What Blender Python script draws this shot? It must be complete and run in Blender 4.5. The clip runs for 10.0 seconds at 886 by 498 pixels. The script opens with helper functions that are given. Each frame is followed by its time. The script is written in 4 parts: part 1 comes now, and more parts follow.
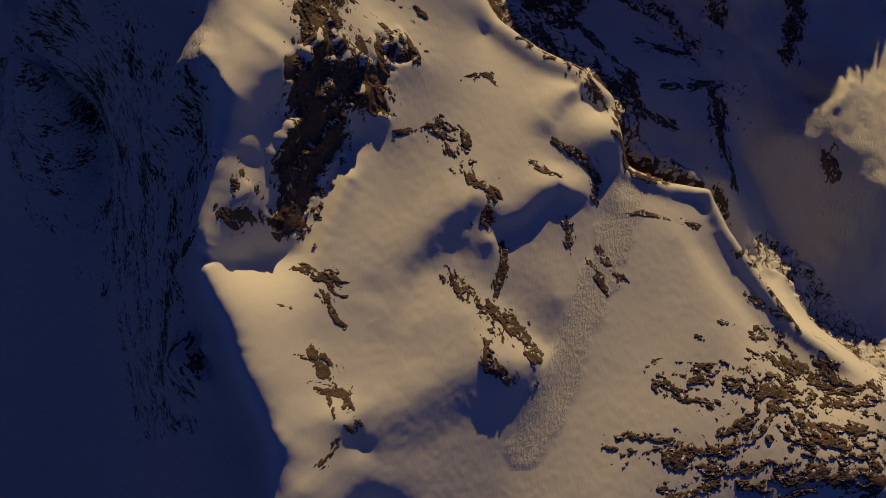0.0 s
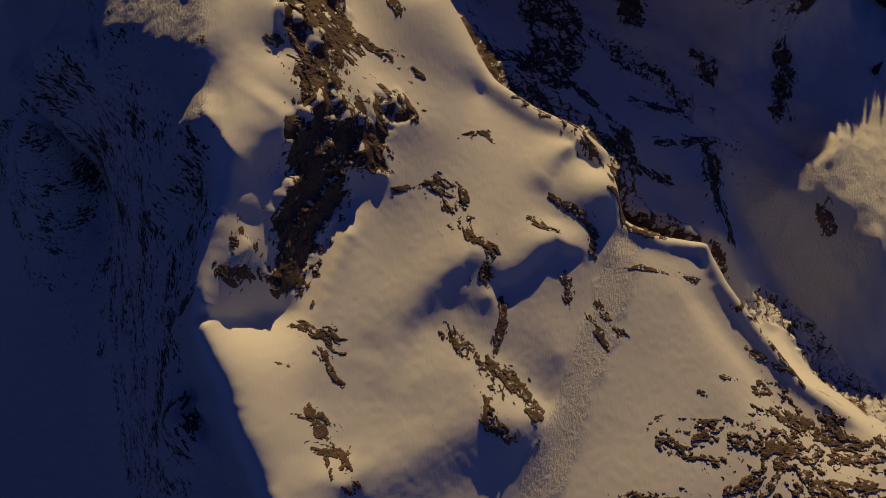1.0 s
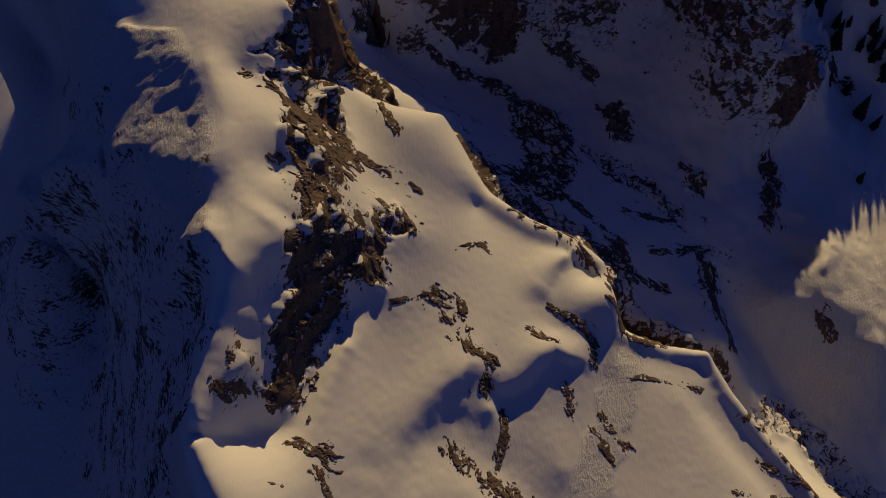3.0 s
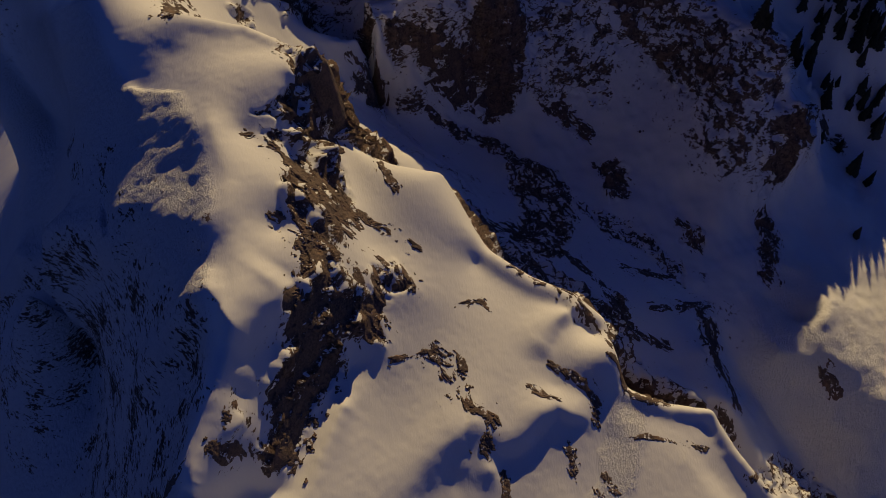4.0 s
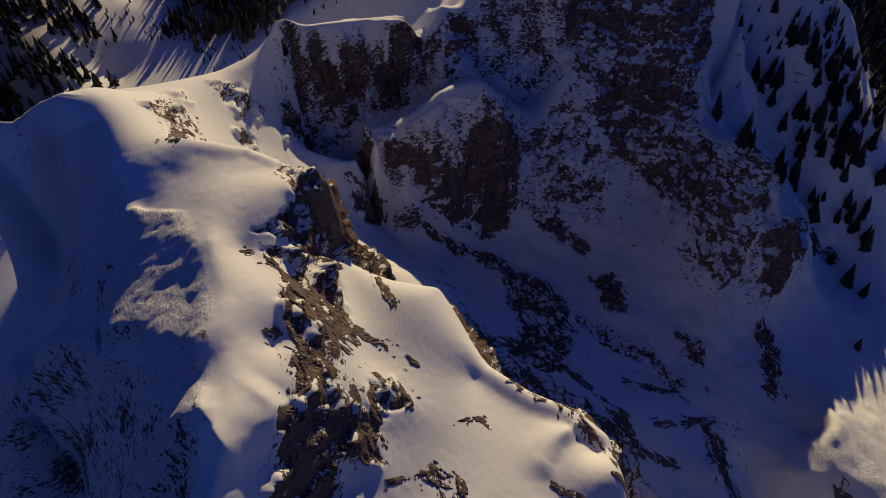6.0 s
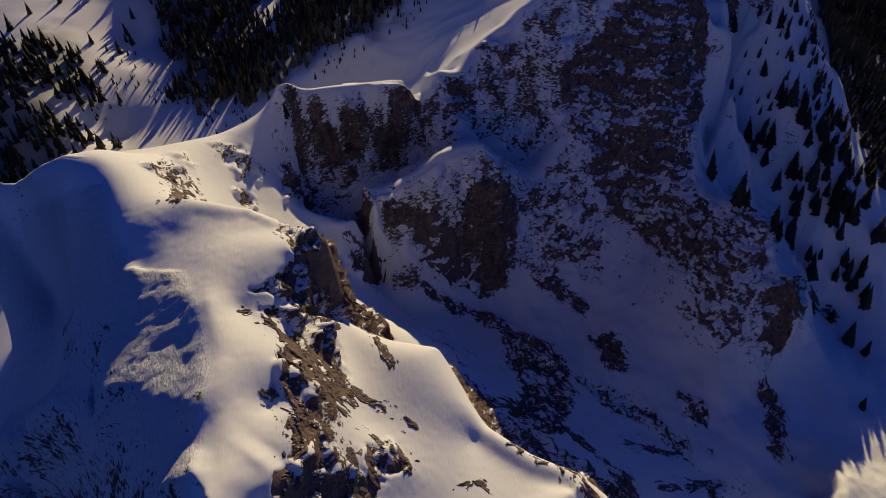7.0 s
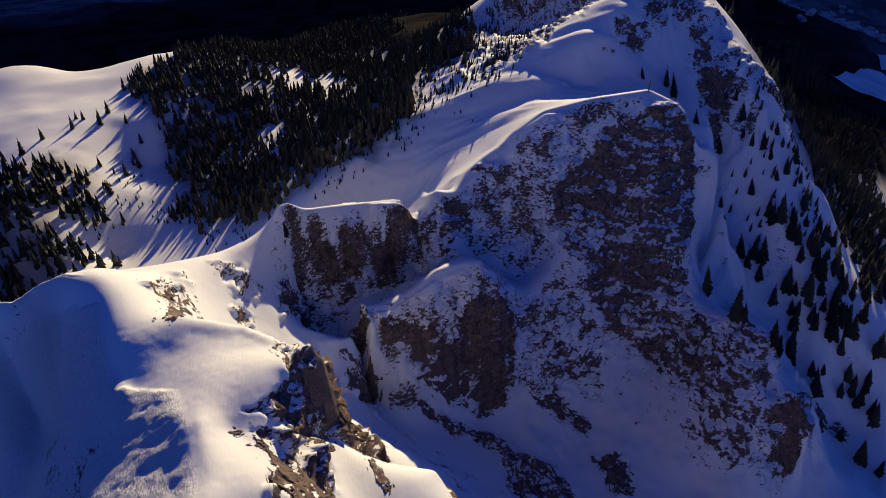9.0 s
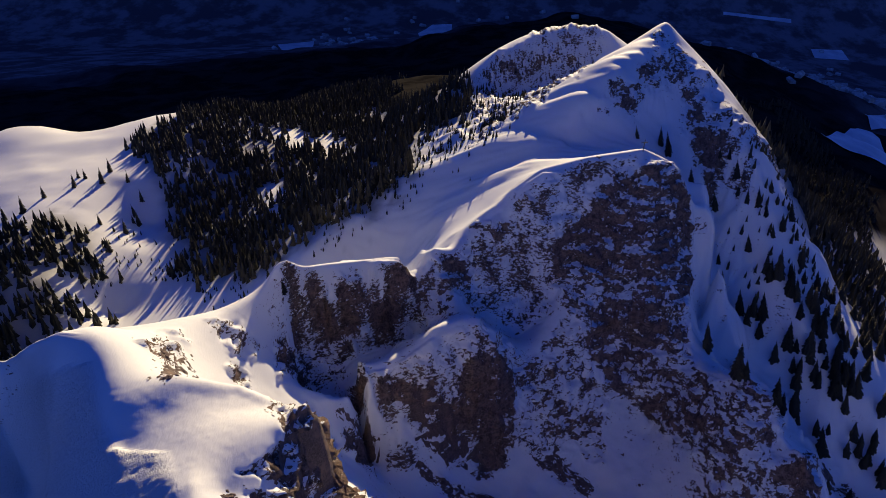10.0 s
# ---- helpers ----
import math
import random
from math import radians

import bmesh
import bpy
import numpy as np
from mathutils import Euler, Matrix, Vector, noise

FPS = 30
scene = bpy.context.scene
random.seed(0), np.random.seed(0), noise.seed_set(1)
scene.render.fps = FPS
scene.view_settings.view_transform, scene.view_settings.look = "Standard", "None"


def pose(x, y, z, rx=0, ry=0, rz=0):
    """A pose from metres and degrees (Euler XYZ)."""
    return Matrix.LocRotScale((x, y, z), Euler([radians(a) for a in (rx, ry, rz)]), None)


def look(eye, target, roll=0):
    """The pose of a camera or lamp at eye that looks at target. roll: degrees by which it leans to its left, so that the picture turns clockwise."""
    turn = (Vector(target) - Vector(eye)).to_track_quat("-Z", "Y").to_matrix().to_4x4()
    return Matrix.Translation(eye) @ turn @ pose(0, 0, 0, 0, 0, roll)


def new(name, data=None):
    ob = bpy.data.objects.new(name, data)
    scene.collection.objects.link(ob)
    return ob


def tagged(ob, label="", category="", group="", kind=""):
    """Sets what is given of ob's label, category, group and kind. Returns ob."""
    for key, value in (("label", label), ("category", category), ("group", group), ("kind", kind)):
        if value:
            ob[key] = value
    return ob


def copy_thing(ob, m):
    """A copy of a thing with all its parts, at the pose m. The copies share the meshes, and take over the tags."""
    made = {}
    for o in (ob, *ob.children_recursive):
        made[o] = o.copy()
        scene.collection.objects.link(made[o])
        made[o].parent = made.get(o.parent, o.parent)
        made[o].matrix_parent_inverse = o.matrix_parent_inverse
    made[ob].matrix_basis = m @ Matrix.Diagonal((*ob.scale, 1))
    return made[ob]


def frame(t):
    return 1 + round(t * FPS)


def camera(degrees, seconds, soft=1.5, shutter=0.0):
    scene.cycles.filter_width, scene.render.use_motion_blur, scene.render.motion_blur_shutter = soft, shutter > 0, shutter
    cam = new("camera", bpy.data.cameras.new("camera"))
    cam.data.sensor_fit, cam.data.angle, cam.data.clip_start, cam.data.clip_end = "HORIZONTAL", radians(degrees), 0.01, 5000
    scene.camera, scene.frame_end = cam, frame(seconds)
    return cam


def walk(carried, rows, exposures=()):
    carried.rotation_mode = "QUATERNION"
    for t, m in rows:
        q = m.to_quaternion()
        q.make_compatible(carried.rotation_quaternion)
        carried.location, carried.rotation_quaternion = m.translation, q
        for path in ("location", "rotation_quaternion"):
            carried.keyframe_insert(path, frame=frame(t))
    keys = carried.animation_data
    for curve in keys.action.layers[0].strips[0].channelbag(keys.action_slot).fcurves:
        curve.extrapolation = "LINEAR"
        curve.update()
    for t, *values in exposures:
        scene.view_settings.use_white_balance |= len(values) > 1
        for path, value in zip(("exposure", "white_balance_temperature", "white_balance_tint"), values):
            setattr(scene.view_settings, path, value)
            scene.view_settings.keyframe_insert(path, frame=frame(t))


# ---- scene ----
# ---- camera ----
HEIGHT = 700.0  # the camera hovers here, over a valley floor near z = 0
cam = camera(65.26, 10.0, soft=0.55)
ROWS = [
    (0.0, 9.694, -0.261, 2.621),
    (0.5, 11.908, -0.291, 2.410),
    (1.0, 14.325, -0.287, 2.188),
    (1.5, 16.549, -0.298, 2.067),
    (2.0, 18.958, -0.246, 1.806),
    (2.5, 21.180, -0.223, 1.642),
    (4.0, 28.233, -0.141, 1.221),
    (4.5, 30.502, -0.107, 1.087),
    (5.0, 33.013, -0.083, 0.941),
    (5.5, 35.317, -0.065, 0.830),
    (7.0, 42.614, -0.026, 0.495),
    (7.5, 44.921, -0.013, 0.420),
    (8.0, 47.425, 0.022, 0.334),
    (8.5, 49.739, 0.015, 0.244),
    (9.0, 52.246, 0.022, 0.154),
    (9.5, 54.536, 0.007, 0.085),
    (10.0, 57.000, 0.000, 0.000),
]
EXPOSURES = [(0.0, -0.36, 8600, 10), (2.5, -0.38, 8100, 10), (5.0, 0.1, 7000, 10), (7.5, 0.58, 6200, 9), (10.0, 1.2, 6000, 12)]
walk(cam, [(t, pose(0, 0, HEIGHT, rx, ry, rz)) for t, rx, ry, rz in ROWS], EXPOSURES)

# ---- light ----
SUN_AZIMUTH, SUN_HEIGHT = 12.0, 18.5  # degrees right of the way ahead, degrees up
world = bpy.data.worlds.new("winter_sky")
scene.world = world
world.use_nodes = True
wn, wl = world.node_tree.nodes, world.node_tree.links
sky = wn.new("ShaderNodeTexSky")
sky.sky_type, sky.sun_disc = "NISHITA", False
sky.sun_elevation, sky.sun_rotation = radians(SUN_HEIGHT), radians(SUN_AZIMUTH)
sky.altitude, sky.air_density, sky.dust_density, sky.ozone_density = 1700, 1.0, 0.3, 3.0
tint = wn.new("ShaderNodeMix")
tint.data_type, tint.blend_type = "RGBA", "MULTIPLY"
tint.inputs[0].default_value = 1.0
tint.inputs[7].default_value = (0.18, 0.28, 0.84, 1)
wl.new(sky.outputs[0], tint.inputs[6])
wl.new(tint.outputs[2], wn["Background"].inputs[0])
wn["Background"].inputs[1].default_value = 0.049
sun = new("sun", bpy.data.lights.new("sun", "SUN"))
sun.data.energy, sun.data.angle, sun.data.color = 3.15, radians(0.5), (1.0, 0.77, 0.41)
saz, sel = radians(SUN_AZIMUTH), radians(SUN_HEIGHT)
toward = Vector((math.sin(saz) * math.cos(sel), math.cos(saz) * math.cos(sel), math.sin(sel)))
sun.matrix_world = look(Vector((0, 0, HEIGHT)) + toward * 200, (0, 0, HEIGHT))


# ---- materials ----
class Nodes:
    """A short way to wire a material."""

    def __init__(self, name):
        self.mat = bpy.data.materials.new(name)
        self.mat.use_nodes = True
        self.t = self.mat.node_tree
        self.bsdf = self.t.nodes["Principled BSDF"]

    def add(self, kind, **props):
        n = self.t.nodes.new(kind)
        for key, value in props.items():
            setattr(n, key, value)
        return n

    def link(self, a, b):
        self.t.links.new(a, b)

    def put(self, value, socket):
        if isinstance(value, (int, float, tuple)):
            socket.default_value = value
        else:
            self.link(value, socket)

    def math(self, op, a, b=0.0, clamp=False):
        n = self.add("ShaderNodeMath", operation=op, use_clamp=clamp)
        self.put(a, n.inputs[0])
        self.put(b, n.inputs[1])
        return n.outputs[0]

    def where(self, stretch=(1, 1, 1)):
        g = self.add("ShaderNodeNewGeometry")
        m = self.add("ShaderNodeMapping")
        m.inputs["Scale"].default_value = stretch
        self.link(g.outputs["Position"], m.inputs[0])
        return m.outputs[0]

    def noise(self, scale, detail=4.0, rough=0.55, at=None, stretch=(1, 1, 1)):
        n = self.add("ShaderNodeTexNoise")
        n.inputs["Scale"].default_value, n.inputs["Detail"].default_value, n.inputs["Roughness"].default_value = scale, detail, rough
        self.link(at or self.where(stretch), n.inputs["Vector"])
        return n.outputs[0]

    def ramp(self, value, lo, hi, a=0.0, b=1.0):
        n = self.add("ShaderNodeMapRange", interpolation_type="SMOOTHSTEP")
        for i, v in enumerate((value, lo, hi, a, b)):
            self.put(v, n.inputs[i])
        return n.outputs[0]

    def mix(self, f, a, b):
        n = self.add("ShaderNodeMix", data_type="RGBA")
        self.put(f, n.inputs[0])
        self.put(a, n.inputs[6])
        self.put(b, n.inputs[7])
        return n.outputs[2]

    def attr(self, name):
        return self.add("ShaderNodeAttribute", attribute_name=name).outputs["Fac"]

    def bump(self, height, strength, distance, under=None):
        n = self.add("ShaderNodeBump")
        n.inputs["Strength"].default_value, n.inputs["Distance"].default_value = strength, distance
        self.link(height, n.inputs["Height"])
        if under:
            self.link(under, n.inputs["Normal"])
        return n.outputs[0]


def mountain_material():
    m = Nodes("snow_and_rock")
    rock, wood = m.attr("rock"), m.attr("wood")
    # rock shows where the ground is steep, broken up by ledges that hold snow
    speckle = m.noise(0.75, 6, 0.62, stretch=(0.8, 0.8, 1.6))
    patch = m.noise(0.12, 4, 0.55)
    cover = m.math("ADD", m.math("MULTIPLY", m.math("SUBTRACT", speckle, 0.5), 2.0), m.math("MULTIPLY", m.math("SUBTRACT", patch, 0.5), 1.6))
    cover = m.math("ADD", cover, m.math("MULTIPLY", m.math("SUBTRACT", m.noise(2.0, 3, 0.5, stretch=(0.8, 0.8, 1.6)), 0.5), 0.8))
    show = m.math("MULTIPLY", m.ramp(m.math("ADD", rock, cover), 0.525, 0.545), m.ramp(rock, 0.03, 0.12))
    grain = m.noise(1.3, 8, 0.7)
    veins = m.noise(0.25, 5, 0.6, stretch=(1, 1, 2.5))
    stone = m.mix(m.ramp(grain, 0.3, 0.7), (0.085, 0.06, 0.052, 1), (0.32, 0.235, 0.20, 1))
    stone = m.mix(m.ramp(veins, 0.45, 0.65), stone, (0.29, 0.195, 0.155, 1))
    crack = m.ramp(m.noise(0.55, 7, 0.72, stretch=(1, 1, 0.7)), 0.36, 0.56, 0.3, 1.0)
    stone = m.mix(crack, m.mix(0.75, stone, (0.02, 0.016, 0.014, 1)), stone)
    soft = m.noise(0.05, 3, 0.5)
    snow = m.mix(soft, (0.71, 0.72, 0.74, 1), (0.79, 0.79, 0.79, 1))
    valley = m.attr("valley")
    # forest ground near black: woodland tone with the shade of trees and slope painted in
    floor_wood_shade = m.mix(m.ramp(m.noise(0.02, 5, 0.6), 0.4, 0.6), (0.011, 0.010, 0.010, 1), (0.026, 0.024, 0.022, 1))
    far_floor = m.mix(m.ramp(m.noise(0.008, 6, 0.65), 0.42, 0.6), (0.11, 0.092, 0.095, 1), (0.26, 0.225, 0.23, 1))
    floor_wood_shade = m.mix(valley, floor_wood_shade, far_floor)
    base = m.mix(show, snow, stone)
    base = m.mix(wood, base, floor_wood_shade)
    m.link(base, m.bsdf.inputs["Base Color"])
    m.put(m.ramp(show, 0, 1, 0.65, 0.9), m.bsdf.inputs["Roughness"])
    m.link(m.math("MULTIPLY", m.math("SUBTRACT", 1.0, wood), 0.12), m.bsdf.inputs["Specular IOR Level"])
    relief = m.math("MULTIPLY", m.noise(0.9, 8, 0.7), show)
    ripple = m.noise(1.6, 5, 0.6, stretch=(1, 0.35, 1))
    n1 = m.bump(relief, 1.0, 1.8)
    n2 = m.bump(ripple, 0.32, 0.2, n1)
    n2 = m.bump(m.math("MULTIPLY", m.noise(1.1, 6, 0.7, stretch=(1.2, 0.6, 0.8)), m.attr("rough")), 0.9, 1.5, n2)
    m.link(n2, m.bsdf.inputs["Normal"])
    return m.mat


MOUNTAIN = mountain_material()


# ---- relief of the mountain: crests, rims, feet of walls, floors (x, y, z) ----
RELIEF = {}
RELIEF["crest_left"] = [(-23.8, -35, 572), (-26.1, -22.5, 574), (-26.8, -14.3, 576), (-32.2, -3.3, 581), (-35.2, 5, 583), (-39.6, 14.9, 586), (-38.4, 28, 588), (-36.8, 37.2, 590), (-38.7, 53.2, 592), (-40.4, 68.5, 593.5), (-46.6, 83.9, 593.6), (-53.2, 94.3, 590.6), (-65.3, 97.3, 587.6), (-72.1, 107.6, 589.8), (-77.8, 119.5, 591.4), (-83.2, 127, 593.2), (-91.2, 127.1, 594), (-98.5, 124.9, 592), (-109.2, 123.4, 585), (-122.6, 123.9, 575)]
RELIEF["slope_left_a"] = [(-76.6, -55.1, 505), (-77.1, -25.4, 512), (-90.1, 11.2, 510), (-98.3, 50.9, 510), (-97, 66, 520), (-118, 88, 528), (-131, 132, 536)]
RELIEF["under_crest"] = [(-35, -17.4, 564), (-41.5, -4, 568), (-45.1, 5.2, 571), (-49, 16.4, 573), (-47.6, 29.7, 576), (-45.8, 39.6, 579)]
RELIEF["dome_side"] = [(-98.2, 128.3, 579), (-111.8, 128.5, 564), (-128.3, 130.5, 550), (-98, 116.3, 562)]
RELIEF["slope_left_b"] = [(-255.6, -98.9, 370), (-274, 1, 370), (-291, 110, 375), (-307, 187, 390), (-318, 220, 400), (-354, 301, 415)]
RELIEF["cliff_top"] = [(-30.2, 24.4, 574.5), (-30.5, 31, 578), (-29.2, 40.7, 581), (-28.1, 50.8, 585), (-25.9, 57.4, 585), (-28.8, 62.9, 586.5), (-32.4, 64.4, 587), (-27.4, 72.2, 586.5), (-34.7, 78.3, 588.5), (-40.7, 84.5, 589.5), (-36.7, 90.7, 589.5), (-33.4, 101.8, 590), (-30.2, 105.1, 590)]
RELIEF["cliff_foot"] = [(-27.8, 20.6, 569.5), (-26.4, 26.8, 569), (-22.8, 37.6, 567.7), (-20.1, 44.9, 567), (-13.6, 48.8, 565.5), (-12.9, 56.5, 566), (-8, 63, 564.5), (-16.6, 71.7, 568), (-19.6, 80.1, 569), (-23.9, 89.1, 569.5), (-26.6, 97.6, 569.2)]
RELIEF["strip_end_top"] = [(-36.5, 30.3, 587), (-34.7, 33.2, 584.2), (-31.6, 34.2, 581.2)]
RELIEF["strip_end_foot"] = [(-40, 16.5, 583), (-37.2, 16.8, 577), (-33.4, 19.5, 572.5), (-27.9, 20.7, 569)]
RELIEF["strip_lip"] = [(-29.3, 51.4, 585.5), (-33.5, 45.5, 587.5), (-35.6, 41.4, 589)]
RELIEF["strip_lip_foot"] = [(-30, 46, 583.7), (-32.7, 42, 585.7), (-35.2, 38.5, 587.8)]
RELIEF["bowl"] = [(-60.2, 105.2, 589.8), (-50.5, 104.3, 590.4), (-41.4, 106.8, 589.7)]
RELIEF["bowl_far"] = [(-55.9, 110.2, 590.7), (-49.1, 109.4, 590)]
RELIEF["platform_edge"] = [(-59.7, 114.9, 591.4), (-45.2, 114.1, 589.2), (-37.1, 109.8, 589), (-30.6, 107.6, 588.8)]
RELIEF["platform_top"] = [(-45.9, 111.2, 589.5), (-38, 107.7, 589.2), (-31.7, 104.9, 589.2), (-32.7, 100.2, 589.2)]
RELIEF["platform_rim"] = [(-27.7, 107.6, 588), (-26.6, 105.4, 582), (-25.2, 103.3, 572)]
RELIEF["rim"] = [(-27.4, 99.3, 569), (-21.1, 97.5, 566), (-13.4, 96.7, 562.5), (-2.1, 96.7, 559), (4.3, 85.3, 555.5), (8.8, 79.5, 553), (20.4, 73.2, 550), (30.7, 70.4, 547.5), (38, 65.1, 545), (42.3, 48.7, 542.5), (52.3, 46.2, 539.5), (63.4, 45.6, 537), (68.4, 36.2, 536), (76.7, 25.9, 533.5), (86.7, 14.2, 531), (99.6, 5.9, 529), (115, -0.2, 526)]
RELIEF["rim_foot"] = [(-27.3, 131.2, 530), (-0.1, 127.4, 515), (9.1, 113.1, 512), (15.3, 105.4, 512), (32.4, 95.7, 510), (50.1, 86.9, 506), (56.5, 65.1, 504), (66.2, 60.9, 502), (83.7, 59.4, 498), (93.3, 49.1, 487), (110.7, 35.7, 472), (131.9, 20.9, 454), (161.1, 9.5, 438), (192, 0.1, 426)]
RELIEF["face_a"] = [(-16.8, 43.4, 565), (-19.8, 24.2, 566.7), (-23.3, 4.2, 569.5), (-19.8, -6.1, 567)]
RELIEF["face_b"] = [(-0.1, 58.9, 558.7), (-4.3, 45.8, 559.5), (-6.1, 33.4, 559.5), (-14.1, 13.9, 561.5), (-14, -3.9, 562)]
RELIEF["lip_a"] = [(6.3, 35.7, 557.5), (1.1, 31.1, 558), (-4.5, 25.3, 558.5), (-8.8, 19.1, 559), (-10.7, 12.6, 559.5)]
RELIEF["lip_a_foot"] = [(9.8, 27.3, 554.4), (2.7, 24.4, 555), (-2.5, 19.8, 556.2), (-5.1, 14.2, 557.4), (-5.4, 8.9, 558)]
RELIEF["nose"] = [(0, 16.4, 555.5), (4.7, 10.7, 555), (10.2, 2.2, 552.5), (20.2, 2.1, 549)]
RELIEF["nose_foot"] = [(11.8, 15.7, 550), (15.7, 11.7, 548.5), (23.1, 6, 545.2)]
RELIEF["lip_b"] = [(-13.6, -13.9, 560), (-6.3, -7.3, 557), (1.5, -4, 554), (9.8, -0.9, 551.5), (18.6, -2.1, 548.5)]
RELIEF["lip_b_foot"] = [(-10, -23.8, 555.8), (-1.3, -17.3, 552.4), (9.2, -12, 548.6), (17.8, -8.8, 546.2)]
RELIEF["lip_c"] = [(-26.2, -14.8, 575.5), (-22, -12, 570), (-17.4, -10.8, 565), (-14.7, -16, 559)]
RELIEF["lip_c_foot"] = [(-22.8, -22.7, 572.2), (-18.1, -21.9, 563.5)]
RELIEF["step_d"] = [(9.7, 31.6, 553.5), (15.8, 35.8, 553), (20.7, 40.2, 552.5), (26.1, 39.8, 550)]
RELIEF["step_d_foot"] = [(11.9, 27.5, 551.8), (18, 31.8, 550.8), (24.5, 35, 549.2)]
RELIEF["hollow_e"] = [(21.6, 57.1, 551), (25.8, 62.2, 550), (29.8, 65.8, 549)]
RELIEF["knob_f"] = [(24.9, 46.4, 549.5), (31.6, 45.2, 548), (33.8, 41.7, 546.5)]
RELIEF["pocket"] = [(21.6, 27, 548.5), (25.9, 16.1, 546.5)]
RELIEF["lower_hollow"] = [(-2, -28.9, 550), (-14.4, -28.6, 554.2), (-7.3, -40.9, 547)]
RELIEF["channel"] = [(37.8, 36.6, 543.5), (32.8, 15.4, 543.5), (24.2, -7.5, 544), (16, -22.3, 543.5), (10.6, -41.4, 542)]
RELIEF["right_face"] = [(73.6, 11.3, 535), (62.6, 22.6, 538), (54.7, 32.7, 540), (51.7, 13.9, 540.5), (40.8, -6.8, 542.5), (34.5, -25, 543.5), (34.6, -40, 543.5)]
RELIEF["low_rocks"] = [(51.4, 1.1, 541.2), (72.3, 4.6, 537.5), (71.2, -8.1, 539), (51, -13.7, 542), (83.5, -15.2, 537), (102.4, -22.1, 535)]
RELIEF["basin"] = [(66.7, 82.7, 496), (69.7, 69.7, 497), (80.9, 74.6, 495)]
RELIEF["basin_low"] = [(95.3, 83.1, 478), (106, 66.1, 470), (123.4, 47.5, 457)]
RELIEF["right_patch"] = [(110.9, 80.9, 481), (135.4, 102, 478), (147.4, 67.5, 472), (139, 46, 458), (171.7, 27.8, 426), (213.4, 64.7, 434)]
RELIEF["cirque_a"] = [(-46.9, 173.6, 524), (-32.2, 168.3, 510), (-7.4, 153.5, 500), (10.9, 133.2, 498), (39.3, 112.4, 496), (66.8, 98.1, 492)]
RELIEF["cirque_b"] = [(22.2, 155.3, 488), (52.9, 133.4, 484), (81.2, 108.4, 480), (114.1, 121.2, 474), (126.4, 96.3, 470)]
RELIEF["cirque_c"] = [(144.2, 140.3, 462), (166.7, 133.1, 458), (171.8, 110, 460), (111, 134.2, 472)]
RELIEF["wall_foot"] = [(-56.7, 148, 559.7), (-48, 156, 548.5), (-32.7, 166, 533.6), (-14.2, 168, 515.9), (13.4, 170, 487.8), (29.2, 180, 491.5), (50.2, 178, 483.5), (63.4, 176, 484.3), (89.4, 152, 483.9), (104.1, 143, 482.7), (117.5, 144, 477.5)]
RELIEF["band_low_top"] = [(-29, 174, 540.6), (-17.7, 176, 536.2), (-2.2, 190, 543.7), (14, 194, 543.2), (24.4, 190, 522)]
RELIEF["band_up_foot"] = [(-49.6, 182, 539.8), (-35.3, 192, 533.9), (-19.6, 203, 528.8), (-9, 212, 531.3)]
RELIEF["gully_foot"] = [(15.5, 217, 527.4), (29.7, 215, 517.5), (31.9, 228, 530.4), (19.8, 232, 544)]
RELIEF["crest_back"] = [(-89.9, 136, 588), (-86.9, 141, 582.5), (-77.3, 150, 577.8), (-65.9, 163, 571.4), (-55.4, 176, 568.2), (-43.8, 192, 564.3), (-30.1, 204, 559.7), (-14.7, 212, 554.3), (-8.8, 216, 545.7), (-3.5, 222, 555.6), (5.1, 226, 552.5), (8.4, 234, 555.5), (23.5, 242, 564.3)]
RELIEF["wall_top"] = [(28.2, 242, 569.8), (39.2, 246, 577.7), (57, 248, 581.7), (79.2, 250, 584.6), (90.2, 250, 579.5), (101.3, 246, 562.4), (106.9, 242, 543.1)]
RELIEF["wall_mid"] = [(102, 226, 531.6), (99.4, 208, 517.2), (99, 196, 515.7), (112.6, 186, 522.9), (118.7, 180, 520.4)]
RELIEF["tower"] = [(119.9, 162.9, 503), (124.2, 163.6, 505), (128.3, 164.2, 505), (130.7, 159.0, 499)]
RELIEF["tower_gap"] = [(129.2, 182, 491.3)]
RELIEF["tower_foot"] = [(117.9, 143, 475.3), (133.5, 156, 476.8), (140.8, 166, 481.6)]
RELIEF["wall_face"] = [(39.5, 232, 552.3), (66.5, 226, 542.8), (38.6, 204, 520.7), (71.6, 208, 511.2), (81.5, 190, 491.9), (104.1, 170, 508)]
RELIEF["buttress_foot"] = [(151.2, 215.2, 475), (155.2, 194.8, 468), (152.5, 170.7, 464)]
RELIEF["couloir"] = [(111.4, 260, 562.8), (113.2, 242, 540.3), (119.1, 231, 515.9), (131.1, 218, 495.7), (152.8, 205, 475.5), (169.1, 194, 452.7)]
RELIEF["tree_slope"] = [(126, 282, 574), (136, 262, 542), (151.9, 240, 515), (169.2, 218, 489.1), (192.4, 204, 462.5)]
RELIEF["right_ridge"] = [(142, 305, 574.5), (168, 306, 548), (180, 289, 519), (192, 258, 494.4), (211.9, 230, 470.5)]
RELIEF["right_notch"] = [(190, 310, 508), (208, 302, 484)]
RELIEF["right_fall"] = [(504, 947, 320), (436, 674, 330), (403, 518, 340), (392, 398, 350)]
RELIEF["col"] = [(54, 284, 572), (39, 281, 568), (80, 290, 574), (103, 290, 567)]
